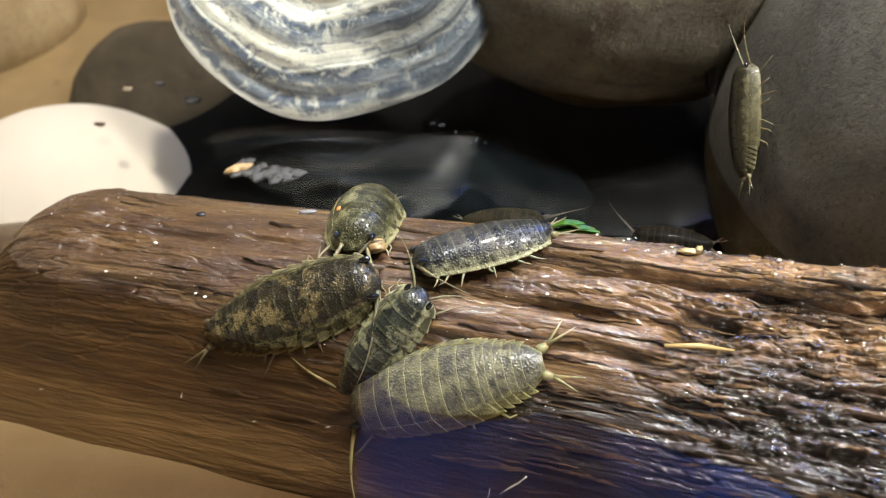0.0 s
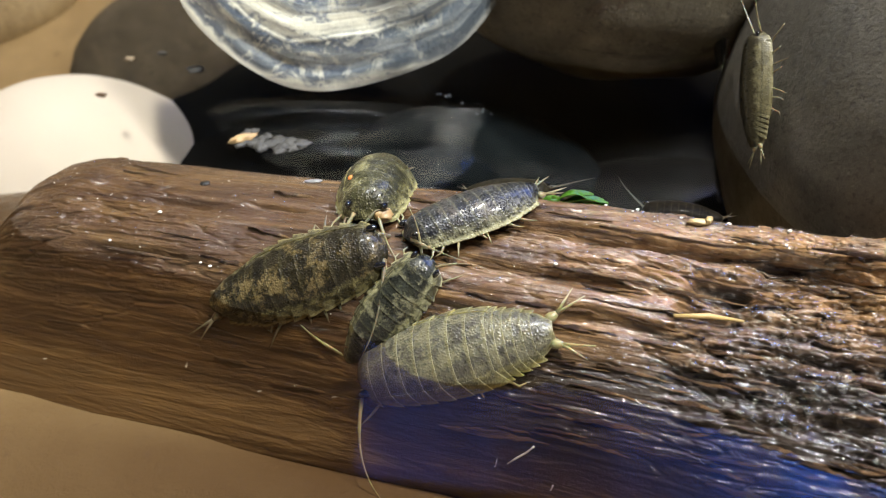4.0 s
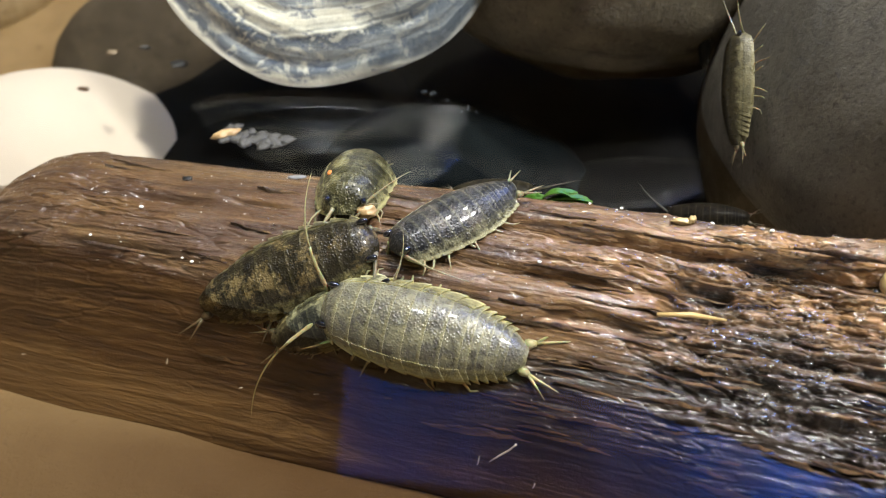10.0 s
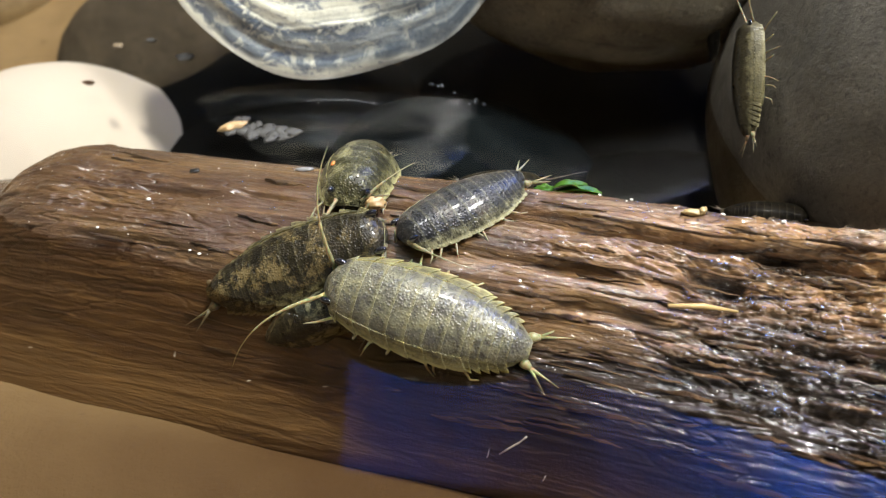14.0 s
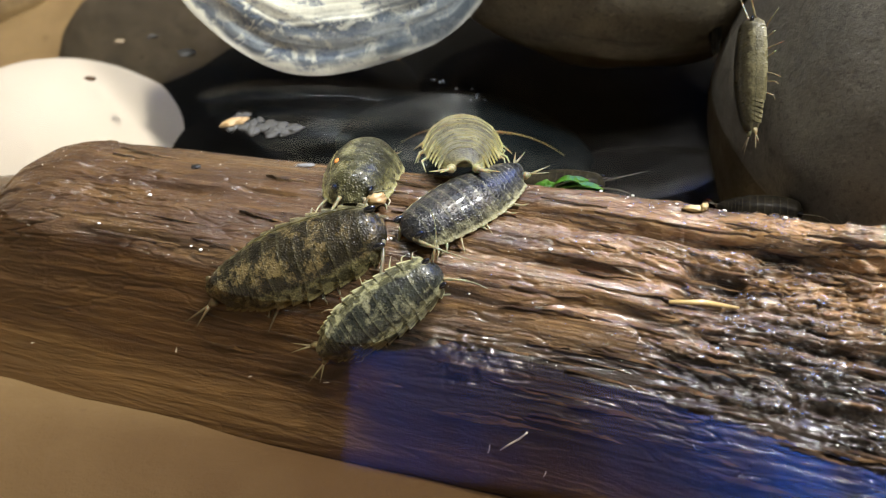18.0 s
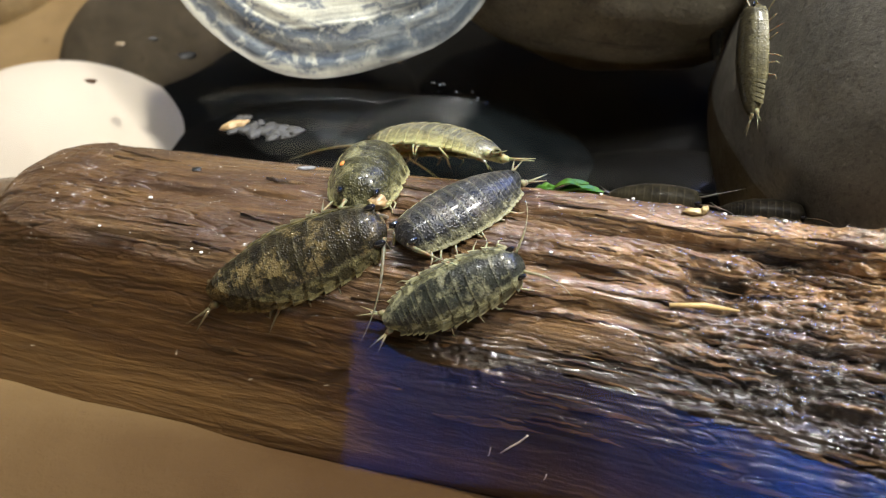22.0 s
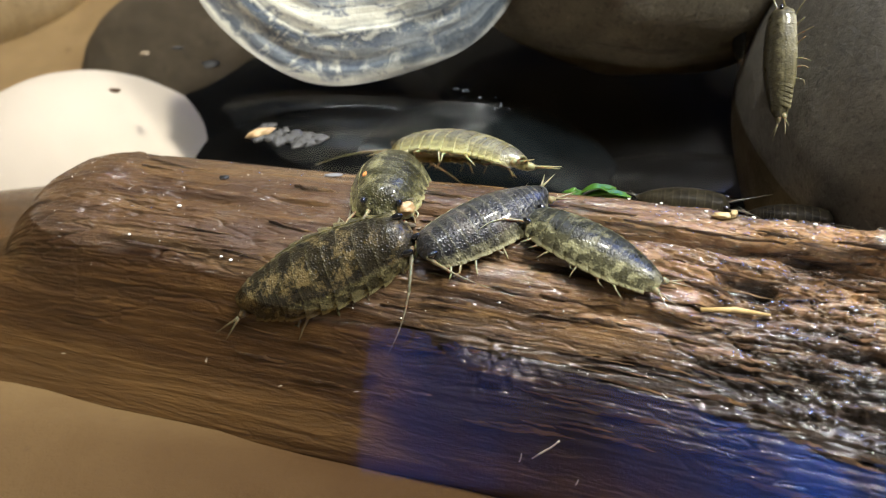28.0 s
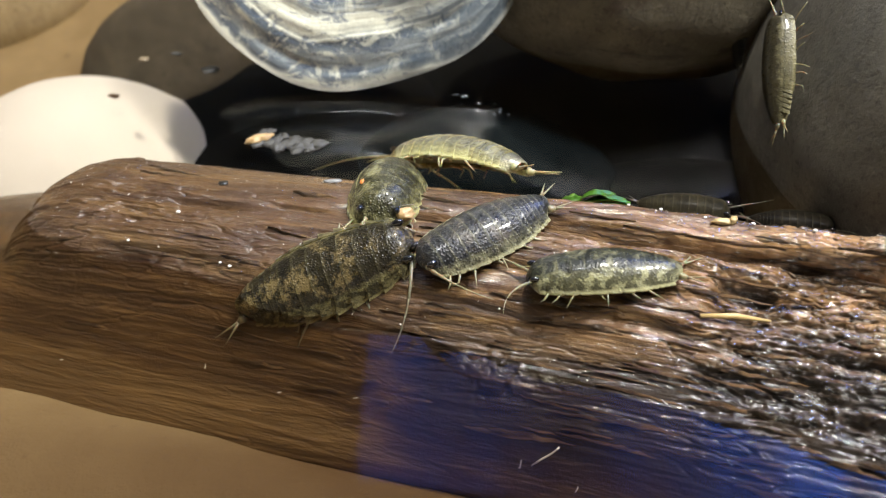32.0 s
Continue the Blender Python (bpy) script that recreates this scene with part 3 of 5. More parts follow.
# ---- pebbles ----
def pebble(name, centre, radii, turn, material, label, seed, lump=0.06, detail=5):
    bm = bmesh.new()
    bmesh.ops.create_icosphere(bm, subdivisions=detail, radius=1.0)
    for q in bm.verts:
        d = q.co.normalized()
        k = 1 + lump * noise.noise(d * 1.3 + Vector((seed, seed * 2.3, 1))) + lump * 0.3 * noise.noise(d * 4 + Vector((seed, 3, seed)))
        q.co = Vector((d.x * radii[0], d.y * radii[1], d.z * radii[2])) * k
    me = bpy.data.meshes.new(name)
    bm.to_mesh(me)
    bm.free()
    me.polygons.foreach_set("use_smooth", [True] * len(me.polygons))
    me.materials.append(material)
    ob = new(name, me)
    ob.matrix_world = pose(*centre, *turn)
    return tagged(ob, label, "pebble")


# ---- shell ----
def clam_shell():
    nr, na = 90, 120
    s = np.linspace(0.02, 1, nr)[:, None]
    a = np.linspace(0, 2 * np.pi, na, endpoint=False)[None]
    wob = 1 + 0.02 * np.sin(3 * a + 1) + 0.012 * np.sin(7 * a)
    rx, ry = 0.0308 * np.cos(a) * wob, 0.0295 * np.sin(a) * wob
    uy = 0.0248
    x, y = s * rx, uy + s * (ry - uy)
    ridge = fbm(s * 16 + 0 * a + 5, 0 * s + a * 1.1 + 3, 101, 3) - 0.5
    z = 0.0152 * (1 - s ** 2.3) + 0.0027 * ridge * step(s, 0.1, 0.4) * (1 - 0.6 * step(s, 0.93, 1))
    outer = np.stack([x + 0 * z, y + 0 * z, z], -1)
    inner = outer[::-1] * np.array([0.97, 0.97, 1]) + np.array([0, 0, -0.0012])
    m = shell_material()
    ob = new("clam_shell")

    def piece(name, grid, growth, label=""):
        v, f = sheet(grid, True)
        me = mesh_of(name, v, f, m)
        g = me.attributes.new("growth", "FLOAT", "POINT")
        g.data.foreach_set("value", np.repeat(growth, na).astype(np.float32))
        return part(name, me, ob, label)

    cuts = [0, 26, 45, 60, 72, 82, nr]
    for c0, c1 in zip(cuts, cuts[1:]):
        c1 = min(c1 + 1, nr)
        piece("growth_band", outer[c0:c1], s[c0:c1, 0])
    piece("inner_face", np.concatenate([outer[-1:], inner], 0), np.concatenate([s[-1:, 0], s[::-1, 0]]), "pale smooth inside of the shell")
    return tagged(ob, "wet ridged clam shell banded white and blue-grey", "shell")


# ---- slaters ----
HALF = [(0.0, 0.42), (0.04, 0.66), (0.10, 0.78), (0.2, 0.89), (0.33, 0.97), (0.45, 1.0), (0.58, 0.98), (0.68, 0.91), (0.78, 0.78), (0.88, 0.62), (0.95, 0.47), (1.0, 0.26)]


def half_width(s):
    return np.interp(s, [p for p, _ in HALF], [w for _, w in HALF])


FEELERS = {}


def slater(length, width, height, back, limb, label, relief=1.0, arch=0.0, spread=1.0, feelers=((40, 10), (-35, 10)), legs_out=1.0, feeler_length=0.55, notch=1.0):
    """A sea slater: head forward along x, feet at z = 0."""
    body = new("sea_slater")
    tagged(body, label, "isopod", "slaters on and round the driftwood")
    sunk = height * 0.24

    def bow(p):
        q = np.array(p, float)
        q[..., 2] += arch * length * (0.25 - (q[..., 0] / length) ** 2) - arch * length * 0.1
        return q

    def plate(name, s0, s1, lap, serr, crown=1.0, cols=33, rows=8, tip=0.0, saw=0.0, scallop=0.0, span=(-1, 1)):
        """One arched plate; span is its share of the breadth, from -1 to 1."""
        th = np.linspace(span[0], span[1], cols)[None]
        k = np.linspace(0, 1, rows)[:, None]
        s = s0 + (s1 - s0 + lap) * k
        w = half_width(np.clip(s, 0, 1)) * width
        flare = np.clip((np.abs(th) - 0.74) / 0.26, 0, 1)
        back_shift = serr * flare ** 1.3
        x = length * (0.5 - s - back_shift + tip * np.abs(th) ** 2.5 * (k - 1))
        y = w * np.sign(th) * np.abs(th) ** 0.95 * (1 + saw * flare * (k - 0.4) - scallop * flare * (1 - k) ** 2.2)
        hh = height * crown * (0.45 + 0.55 * half_width(np.clip(s, 0, 1)))
        if name == "head":
            hh = hh * np.sqrt(1 - 0.62 * (1 - np.clip(s / s1, 0, 1)) ** 2.2)
        dome = np.clip(np.abs(th) / 0.985, 0, 1)
        z = sunk + (hh - sunk) * (1 - dome ** 2.3) ** 0.8 + height * relief * (0.020 * k ** 4 - 0.009 * (1 - k) ** 3) + 0.0 * x
        if name == "side_plate":
            z = z + height * relief * (0.018 + 0.022 * k) - height * 0.04 * flare
        top = np.stack([x + 0 * z, y + 0 * z, z], -1)
        top = bow(top)
        low = top.copy()
        low[..., 2] -= height * 0.05 * relief
        low[..., 1] *= 0.985
        v, f, across, hind = [], [], [], []
        ta, tk = np.abs(th) + 0 * k, k + 0 * th
        patches = [(top, ta, tk), (np.stack([top[-1], low[-1]]), ta[-2:], tk[-1:] + 0 * ta[-2:]), (np.stack([top[:, 0], low[:, 0]]), 1 + 0 * tk[:, :2].T, 0 * tk[:, :2].T),
                   (np.stack([top[:, -1], low[:, -1]]), 1 + 0 * tk[:, :2].T, 0 * tk[:, :2].T), (low[:, ::-1], ta, 0 * tk)]
        for g, ga, gk in patches:
            gv, gf = sheet(g)
            f += [tuple(q + len(v)) for q in gf]
            v += list(gv)
            across += list(ga.ravel())
            hind += list(gk.ravel())
        me = mesh_of(name, v, f, back)
        for key, values in (("across", across), ("hind", hind)):
            me.attributes.new(key, "FLOAT", "POINT").data.foreach_set("value", np.array(values, np.float32))
        return part(name, me, body)

    head = plate("head", 0.0, 0.095, 0.016, 0.0, 0.985, rows=9, tip=0.045)
    bm = bmesh.new()
    bmesh.ops.create_uvsphere(bm, u_segments=16, v_segments=10, radius=1.0)
    me = bpy.data.meshes.new("face")
    bm.to_mesh(me)
    bm.free()
    me.polygons.foreach_set("use_smooth", [True] * len(me.polygons))
    me.materials.append(back)
    part("face", me, body).matrix_basis = Matrix.Translation(bow(np.array([length * 0.436, 0, height * 0.26]))) @ Matrix.Diagonal((length * 0.026, width * 0.34, height * 0.16, 1))
    cuts = np.linspace(0.095, 0.70, 8)
    for i in range(7):
        plate("tergite", cuts[i] - 0.006, cuts[i + 1], 0.014, 0.02, span=(-0.83, 0.83), cols=27)
        for lo, hi in ((-1, -0.75), (0.75, 1)):
            plate("side_plate", cuts[i] - 0.010, cuts[i + 1], 0.020, 0.022 + 0.003 * i, cols=9, rows=7, saw=0.05 * notch, scallop=0.075 * notch, span=(lo, hi))
    cuts = np.linspace(0.70, 0.90, 6)
    for i in range(5):
        plate("pleon_plate", cuts[i], cuts[i + 1], 0.012, 0.030, cols=19, rows=4, saw=0.08, scallop=0.06)
    plate("tail_plate", 0.90, 1.0, 0.0, -0.02, cols=13)
    # belly
    t = np.linspace(0.055, 0.97, 16)
    pts = bow(np.stack([length * (0.5 - t), 0 * t, 0 * t + height * 0.42], -1))
    ring = np.linspace(0, 2 * np.pi, 12, endpoint=False)
    w = (half_width(t) * width * 0.72)[:, None]
    g = np.stack([pts[:, 0:1] + 0 * ring, pts[:, 1:2] + w * np.cos(ring), pts[:, 2:3] + height * 0.22 * np.sin(ring) * (half_width(t)[:, None])], -1)
    v, f = sheet(g, True)
    part("belly", mesh_of("belly", v, list(map(tuple, f)) + [tuple(range(12)), tuple(range(15 * 12, 16 * 12))[::-1]], limb), body)
    # eyes
    for sgn in (-1, 1):
        bm = bmesh.new()
        bmesh.ops.create_uvsphere(bm, u_segments=12, v_segments=8, radius=width * 0.125)
        me = bpy.data.meshes.new("eye")
        bm.to_mesh(me)
        bm.free()
        me.polygons.foreach_set("use_smooth", [True] * len(me.polygons))
        me.materials.append(EYE)
        e = part("eye", me, body, "glossy black eye")
        p = bow(np.array([length * 0.452, sgn * width * 0.445, height * 0.60]))
        e.matrix_basis = Matrix.Translation(p) @ Matrix.Diagonal((1.3, 0.72, 0.75, 1))
    # feelers: a jointed stalk and a long thin lash
    for sgn, (yaw, lift) in zip((1, -1), feelers):
        ya, li = radians(yaw), radians(lift)
        root = bow(np.array([length * 0.475, sgn * width * 0.30, height * 0.42]))
        fl = feeler_length * length

        def along(k, sgn=sgn):
            curve = 0.30 * sgn * k * k
            return np.array([np.cos(curve), np.sin(curve), -0.22 * k * k])

        ks = np.linspace(0, 0.45, 8)
        pts = np.array([fl * k * along(k) for k in ks])
        rr = width * 0.054 * (1 - 0.9 * ks) * (1 + 0.22 * np.cos(ks / 0.45 * 6 * np.pi))
        v, f = tube(pts, rr, 7)
        fe = part("feeler", mesh_of("feeler", v, f, limb), body)
        fe.matrix_basis = Matrix.Translation(root) @ Matrix.Rotation(ya, 4, "Z") @ Matrix.Rotation(-li, 4, "Y")
        FEELERS.setdefault(body.name, []).append((fe, root))
        ks = np.linspace(0.44, 1, 14)
        pts = np.array([fl * k * along(k) for k in ks])
        v, f = tube(pts, width * (0.027 - 0.021 * (ks - 0.44) / 0.56), 5)
        part("lash", mesh_of("lash", v, f, limb), fe)
    # tail forks
    for sgn in (-1, 1):
        root = bow(np.array([-length * 0.475, sgn * width * 0.26, height * 0.34]))
        out = np.array([-1.0, sgn * 0.35, 0.0])
        v, f = tube([root, root + out * length * 0.02, root + out * length * 0.05], width * np.array([0.10, 0.115, 0.06]), 8)
        fork = part("tail_fork", mesh_of("tail_fork", v, f, limb), body)
        for k, q in ((0.30, 0.15), (0.95, 0.10)):
            a = root + out * length * 0.045
            b = a + np.array([-1, sgn * k * spread, 0.12]) * length * q
            v, f = tube([a, a * 0.6 + b * 0.4, b], width * np.array([0.045, 0.030, 0.007]), 6)
            part("tail_spine", mesh_of("tail_spine", v, f, limb), fork)
    # seven pairs of legs
    for i in range(7):
        s = 0.16 + i * 0.085
        wd = half_width(s) * width
        for sgn in (-1, 1):
            jit = 0.78 + 0.3 * math.sin(i * 3.7 + sgn * 1.9 + length * 900)
            sweep = (0.6 - i * 0.2) * wd + 0.28 * wd * math.sin(i * 2.4 + sgn + length * 500)
            root = bow(np.array([length * (0.5 - s), sgn * wd * 0.55, height * 0.17]))
            knee = root + np.array([sweep * 0.45, sgn * wd * 0.42 * legs_out, height * 0.02])
            shin = root + np.array([sweep * 0.85, sgn * wd * 0.72 * legs_out, -height * 0.06])
            foot = np.array([root[0] + sweep * 1.25, root[1] + sgn * wd * 0.98 * legs_out * jit, 0.0 + min(0, bow(np.array([root[0], 0, 0]))[2])])
            v, f = tube([root, (root + knee) / 2, knee, (knee + shin) / 2, shin, foot * 0.5 + shin * 0.5, foot], width * np.array([0.048, 0.046, 0.034, 0.036, 0.025, 0.020, 0.007]), 7)
            part("leg", mesh_of("leg", v, f, limb), body)
    return body


EYE = plain("eye_black", (0.006, 0.006, 0.007), 0.08, 0.1, 900, 1.0, 0.0)

ground()
tub_walls()
water_sheet()
room()

log = driftwood()

GREY = stone_material("grey_stone", (0.064, 0.061, 0.054), (0.140, 0.130, 0.112), (0.18, 0.17, 0.145), 50, 0.42, relief=0.00011)
BROWN = stone_material("brown_stone", (0.085, 0.073, 0.050), (0.205, 0.178, 0.125), (0.065, 0.04, 0.025), 55, 0.42, spots=0.8, vein=0.7)
WHITE = stone_material("white_stone", (0.76, 0.76, 0.75), (0.86, 0.86, 0.85), (0.70, 0.67, 0.62), 30, 0.75, spots=0.25, coat=0.0, relief=0.00004, ior=1.12, speck=0.05)
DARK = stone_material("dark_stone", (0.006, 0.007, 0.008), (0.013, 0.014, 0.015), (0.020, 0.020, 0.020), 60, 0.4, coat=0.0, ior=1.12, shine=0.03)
DIM = stone_material("dim_stone", (0.075, 0.068, 0.055), (0.145, 0.13, 0.105), (0.18, 0.16, 0.12), 60, 0.8, coat=0.0, ior=1.12, shine=0.03)
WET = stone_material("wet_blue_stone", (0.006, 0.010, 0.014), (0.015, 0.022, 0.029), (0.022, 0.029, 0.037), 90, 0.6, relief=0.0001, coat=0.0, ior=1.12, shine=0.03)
TAN = stone_material("tan_stone", (0.36, 0.29, 0.18), (0.52, 0.44, 0.29), (0.24, 0.18, 0.11), 70, 0.8, coat=0.0, ior=1.12, shine=0.03)

pebble("pebble", (0.0838, 0.1063, 0.0072), (0.0426, 0.0426, 0.0445), (0, 0, 20), GREY, "large smooth grey pebble beside the driftwood", 3)
pebble("pebble", (0.0308, 0.1475, 0.0188), (0.037, 0.027, 0.026), (0, 0, -8), BROWN, "rounded grey-brown pebble with dark blotches", 5)
pebble("pebble", (-0.0800, 0.1335, -0.0302), (0.0310, 0.028, 0.0226), (0, 0, 0), WHITE, "smooth bright white pebble under water", 7, 0.03)
pebble("pebble", (-0.066, 0.168, -0.022), (0.022, 0.020, 0.016), (0, 0, 0), DIM, "dull brown-grey pebble under water", 9)
pebble("pebble", (-0.140, 0.205, -0.022), (0.040, 0.034, 0.022), (0, 0, 0), TAN, "tan speckled pebble under water", 11)
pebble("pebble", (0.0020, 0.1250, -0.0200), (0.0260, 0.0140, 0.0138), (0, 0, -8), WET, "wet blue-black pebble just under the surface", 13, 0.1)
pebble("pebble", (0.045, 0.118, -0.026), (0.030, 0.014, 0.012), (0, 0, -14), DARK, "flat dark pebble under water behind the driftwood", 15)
# dark stones added over the lit sand, where there is only shade
pebble("pebble", (0.034, 0.160, -0.039), (0.070, 0.050, 0.020), (0, 0, -6), DARK, "broad dark slab added under water in place of shade", 19)
pebble("pebble", (-0.030, 0.128, -0.024), (0.030, 0.022, 0.010), (0, 0, 12), DARK, "flat dark pebble added over the sand in place of shade", 17)
pebble("pebble", (-0.040, 0.152, -0.032), (0.040, 0.030, 0.017), (0, 0, 10), DARK, "dark rounded pebble added below the shell in place of shade", 21)
shell = clam_shell()
shell.matrix_world = Matrix.Translation((-0.0197, 0.1415, 0.0245)) @ Matrix.Rotation(radians(42), 4, "X") @ Matrix.Rotation(radians(-12), 4, "Z")

PALE = limb_material("pale_limb", (0.34, 0.31, 0.17))
YELLOW = limb_material("yellow_limb", (0.48, 0.45, 0.22), 0.35)
DUSK = limb_material("dusky_limb", (0.20, 0.18, 0.11))
# limbs for the slaters in shade, with that shade put into the colour
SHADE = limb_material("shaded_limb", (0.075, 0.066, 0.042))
slater_a = slater(0.0254, 0.0056, 0.0046, slater_material("olive_back", 0.0056, (0.006, 0.005, 0.003), (0.021, 0.017, 0.008), (0.185, 0.165, 0.075), (0.155, 0.115, 0.048), 0.7, line=0.10, grain=0.8, margin=0.66, gloss=0.6), DUSK, "dark olive-brown slater feeding on the driftwood", feelers=((25, -80), (-104, 10)), feeler_length=0.52, legs_out=0.8)
slater_b = slater(0.0190, 0.0053, 0.0060, slater_material("green_back", 0.0071, (0.008, 0.008, 0.004), (0.045, 0.043, 0.018), (0.30, 0.28, 0.13), (0.25, 0.235, 0.12), 0.7, line=0.12, margin=0.78, gloss=0.6), PALE, "olive-green spotted slater with an orange fleck", feelers=((110, 25), (-25, -35)), feeler_length=0.46, legs_out=0.55, arch=0.30)
slater_c = slater(0.0190, 0.0048, 0.0045, slater_material("slate_back", 0.0057, (0.007, 0.008, 0.010), (0.028, 0.029, 0.030), (0.29, 0.28, 0.17), (0.14, 0.115, 0.09), 0.4, margin=0.82, line=0.20, grain=0.9, gloss=0.8), PALE, "blue-black slater with pale scalloped edges", feelers=((98, 6), (-30, -75)), feeler_length=0.50, legs_out=0.75, relief=0.7)
slater_d = slater(0.0185, 0.0040, 0.0038, slater_material("mottled_back", 0.0043, (0.007, 0.008, 0.007), (0.030, 0.033, 0.024), (0.30, 0.29, 0.16), (0.26, 0.25, 0.15), 0.55, line=0.10, margin=0.52, grain=0.5, gloss=0.75), PALE, "small dark slater with pale mottling", relief=1.0, arch=0.12, feeler_length=0.35, legs_out=0.7)
slater_e = slater(0.0264, 0.0057, 0.0050, slater_material("yellow_back", 0.0062, (0.060, 0.058, 0.045), (0.205, 0.195, 0.125), (0.35, 0.325, 0.15), (0.048, 0.047, 0.045), 0.65, 0.40, margin=0.72, grain=0.8, line=0.32, spot=0.4, gloss=1.35), YELLOW, "large translucent yellow-green slater", feelers=((70, -4), (-35, -4)), feeler_length=0.57, arch=0.19, legs_out=0.72, notch=0.45)
slater_f = slater(0.0165, 0.0030, 0.0040, slater_material("amber_back", 0.0030, (0.014, 0.012, 0.007), (0.036, 0.030, 0.016), (0.125, 0.112, 0.06), (0.02, 0.018, 0.010), 0.5, margin=0.62, grain=0.25, gloss=0.45, line=0.0, spot=0.4), PALE, "slim buff slater clinging to the grey pebble", feelers=((15, 15), (-18, 25)), legs_out=1.3, relief=0.2, notch=0.1)
# these two are coloured darker for the shade behind the wood
slater_g = slater(0.0122, 0.0030, 0.0032, slater_material("shaded_dusky_back", 0.0024, (0.010, 0.009, 0.006), (0.026, 0.022, 0.013), (0.06, 0.05, 0.03), (0.012, 0.010, 0.007), 0.5, grain=0.15, gloss=0.04, line=0.3), SHADE, "small grey-brown slater behind the driftwood", feelers=((12, 10), (-16, 10)), relief=0.5)
slater_h = slater(0.0112, 0.0028, 0.0030, slater_material("shaded_brown_back", 0.0025, (0.004, 0.0035, 0.003), (0.012, 0.010, 0.007), (0.03, 0.025, 0.016), (0.012, 0.010, 0.007), 0.5, grain=0.15, gloss=0.04, line=0.5), SHADE, "small brown slater beside the grey pebble", feelers=((25, 25), (-30, 25)), relief=0.5)


# near-black colours stand in for the shade beyond the pebble
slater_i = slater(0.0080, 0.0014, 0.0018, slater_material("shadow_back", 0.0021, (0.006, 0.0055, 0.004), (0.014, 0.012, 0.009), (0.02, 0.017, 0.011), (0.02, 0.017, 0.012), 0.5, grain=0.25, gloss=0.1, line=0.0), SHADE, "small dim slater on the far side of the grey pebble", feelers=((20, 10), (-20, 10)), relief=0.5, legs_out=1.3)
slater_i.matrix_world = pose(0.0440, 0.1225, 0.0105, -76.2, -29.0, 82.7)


# ---- small things on the wood and the water ----
def crumb(name, centre, size, material, label, category, seed, lump=0.45, turn=(0, 0, 0), detail=3, freq=2.2):
    bm = bmesh.new()
    bmesh.ops.create_icosphere(bm, subdivisions=detail, radius=1.0)
    for q in bm.verts:
        d = q.co.normalized()
        k = 1 + lump * noise.noise(d * freq + Vector((seed, seed, 2))) + lump * 0.5 * noise.noise(d * freq * 3 + Vector((seed, 7, 1)))
        q.co = Vector((d.x * size[0], d.y * size[1], d.z * size[2])) * k
    me = bpy.data.meshes.new(name)
    bm.to_mesh(me)
    bm.free()
    me.polygons.foreach_set("use_smooth", [True] * len(me.polygons))
    me.materials.append(material)
    ob = new(name, me)
    ob.matrix_world = pose(*centre, *turn)
    return tagged(ob, label, category)


def strand(name, points, radii, material, label, category, sides=6):
    v, f = tube(points, radii, sides)
    return tagged(new(name, mesh_of(name, v, f, material)), label, category)


FLESH = plain("pale_flesh", (0.42, 0.28, 0.13), 0.45, 0.3, 900, 0.3)
STRAW = plain("straw", (0.54, 0.38, 0.15), 0.4, 0.4, 700, 0.4)
GRAIN = plain("white_grain", (0.75, 0.72, 0.66), 0.25, 0.2, 900, 0.6)
FIBRE = plain("white_fibre", (0.85, 0.85, 0.82), 0.4, 0.1, 900)
WEED = limb_material("green_weed", (0.075, 0.21, 0.022), 0.1)
SCUM = plain("pale_scum", (0.055, 0.053, 0.047), 0.6, 0.6, 1500, 0.0, 0.0002)
STRAW_DUST = plain("tan_dust", (0.16, 0.12, 0.07), 0.6)
TAN_CHIP = plain("buff_chip", (0.48, 0.36, 0.17), 0.4, 0.4, 900, 0.4)

crumb("bait", (-0.0098, 0.0812, 0.0116), (0.0013, 0.0010, 0.0008), FLESH, "morsel of pale bait between the slaters", "bait", 2)
strand("straw", [(x, y, on_wood(x, y) + h) for x, y, h in ((0.0253, 0.0651, 0.0006), (0.0295, 0.0652, 0.0011), (0.0339, 0.0655, 0.0004))], [0.00026, 0.00036, 0.00016], STRAW, "golden sliver of straw on the wood", "straw")
chip = crumb("chip", (0.0306, 0.0789, on_wood(0.0306, 0.0789) + 0.0002), (0.0013, 0.0005, 0.0004), TAN_CHIP, "buff yellow chip lying on the driftwood", "chip", 4, turn=(0, 0, -8))
part("lobe", bpy.data.meshes["chip"], chip).matrix_basis = pose(0.0012, 0.0002, 0.0002, 0, 0, 60) @ Matrix.Diagonal((0.5, 0.9, 1.2, 1))
crumb("chip", (0.0532, 0.0676, on_wood(0.0532, 0.0676) + 0.0008), (0.0012, 0.0022, 0.0014), TAN_CHIP, "rounded buff chip on the wet wood", "chip", 6, 0.2)
for k, (x, y, z) in enumerate([(-0.0331, 0.0781, 0.0058), (-0.0345, 0.0788, 0.0056), (-0.0415, 0.0869, 0.0075), (0.0352, 0.0805, 0.0132), (0.0196, 0.0838, 0.0126), (0.0235, 0.0823, 0.0130), (0.0120, 0.0726, 0.0126), (0.0286, 0.0799, 0.0130), (0.0412, 0.0764, 0.0146), (-0.0480, 0.0832, 0.0062)]):
    r = (0.00034, 0.00028, 0.00042, 0.00045, 0.0003, 0.0003, 0.00035, 0.0003, 0.0004, 0.0003)[k]
    z = on_wood(x, y) + 0.0001
    tagged(crumb("grain", (x, y, z), (r * 0.8, r * 0.6, r * 0.5), GRAIN, "tiny white sand grain stuck to the wood", "sand grain", k, 0.25, detail=2), group="sand grains on the wood")
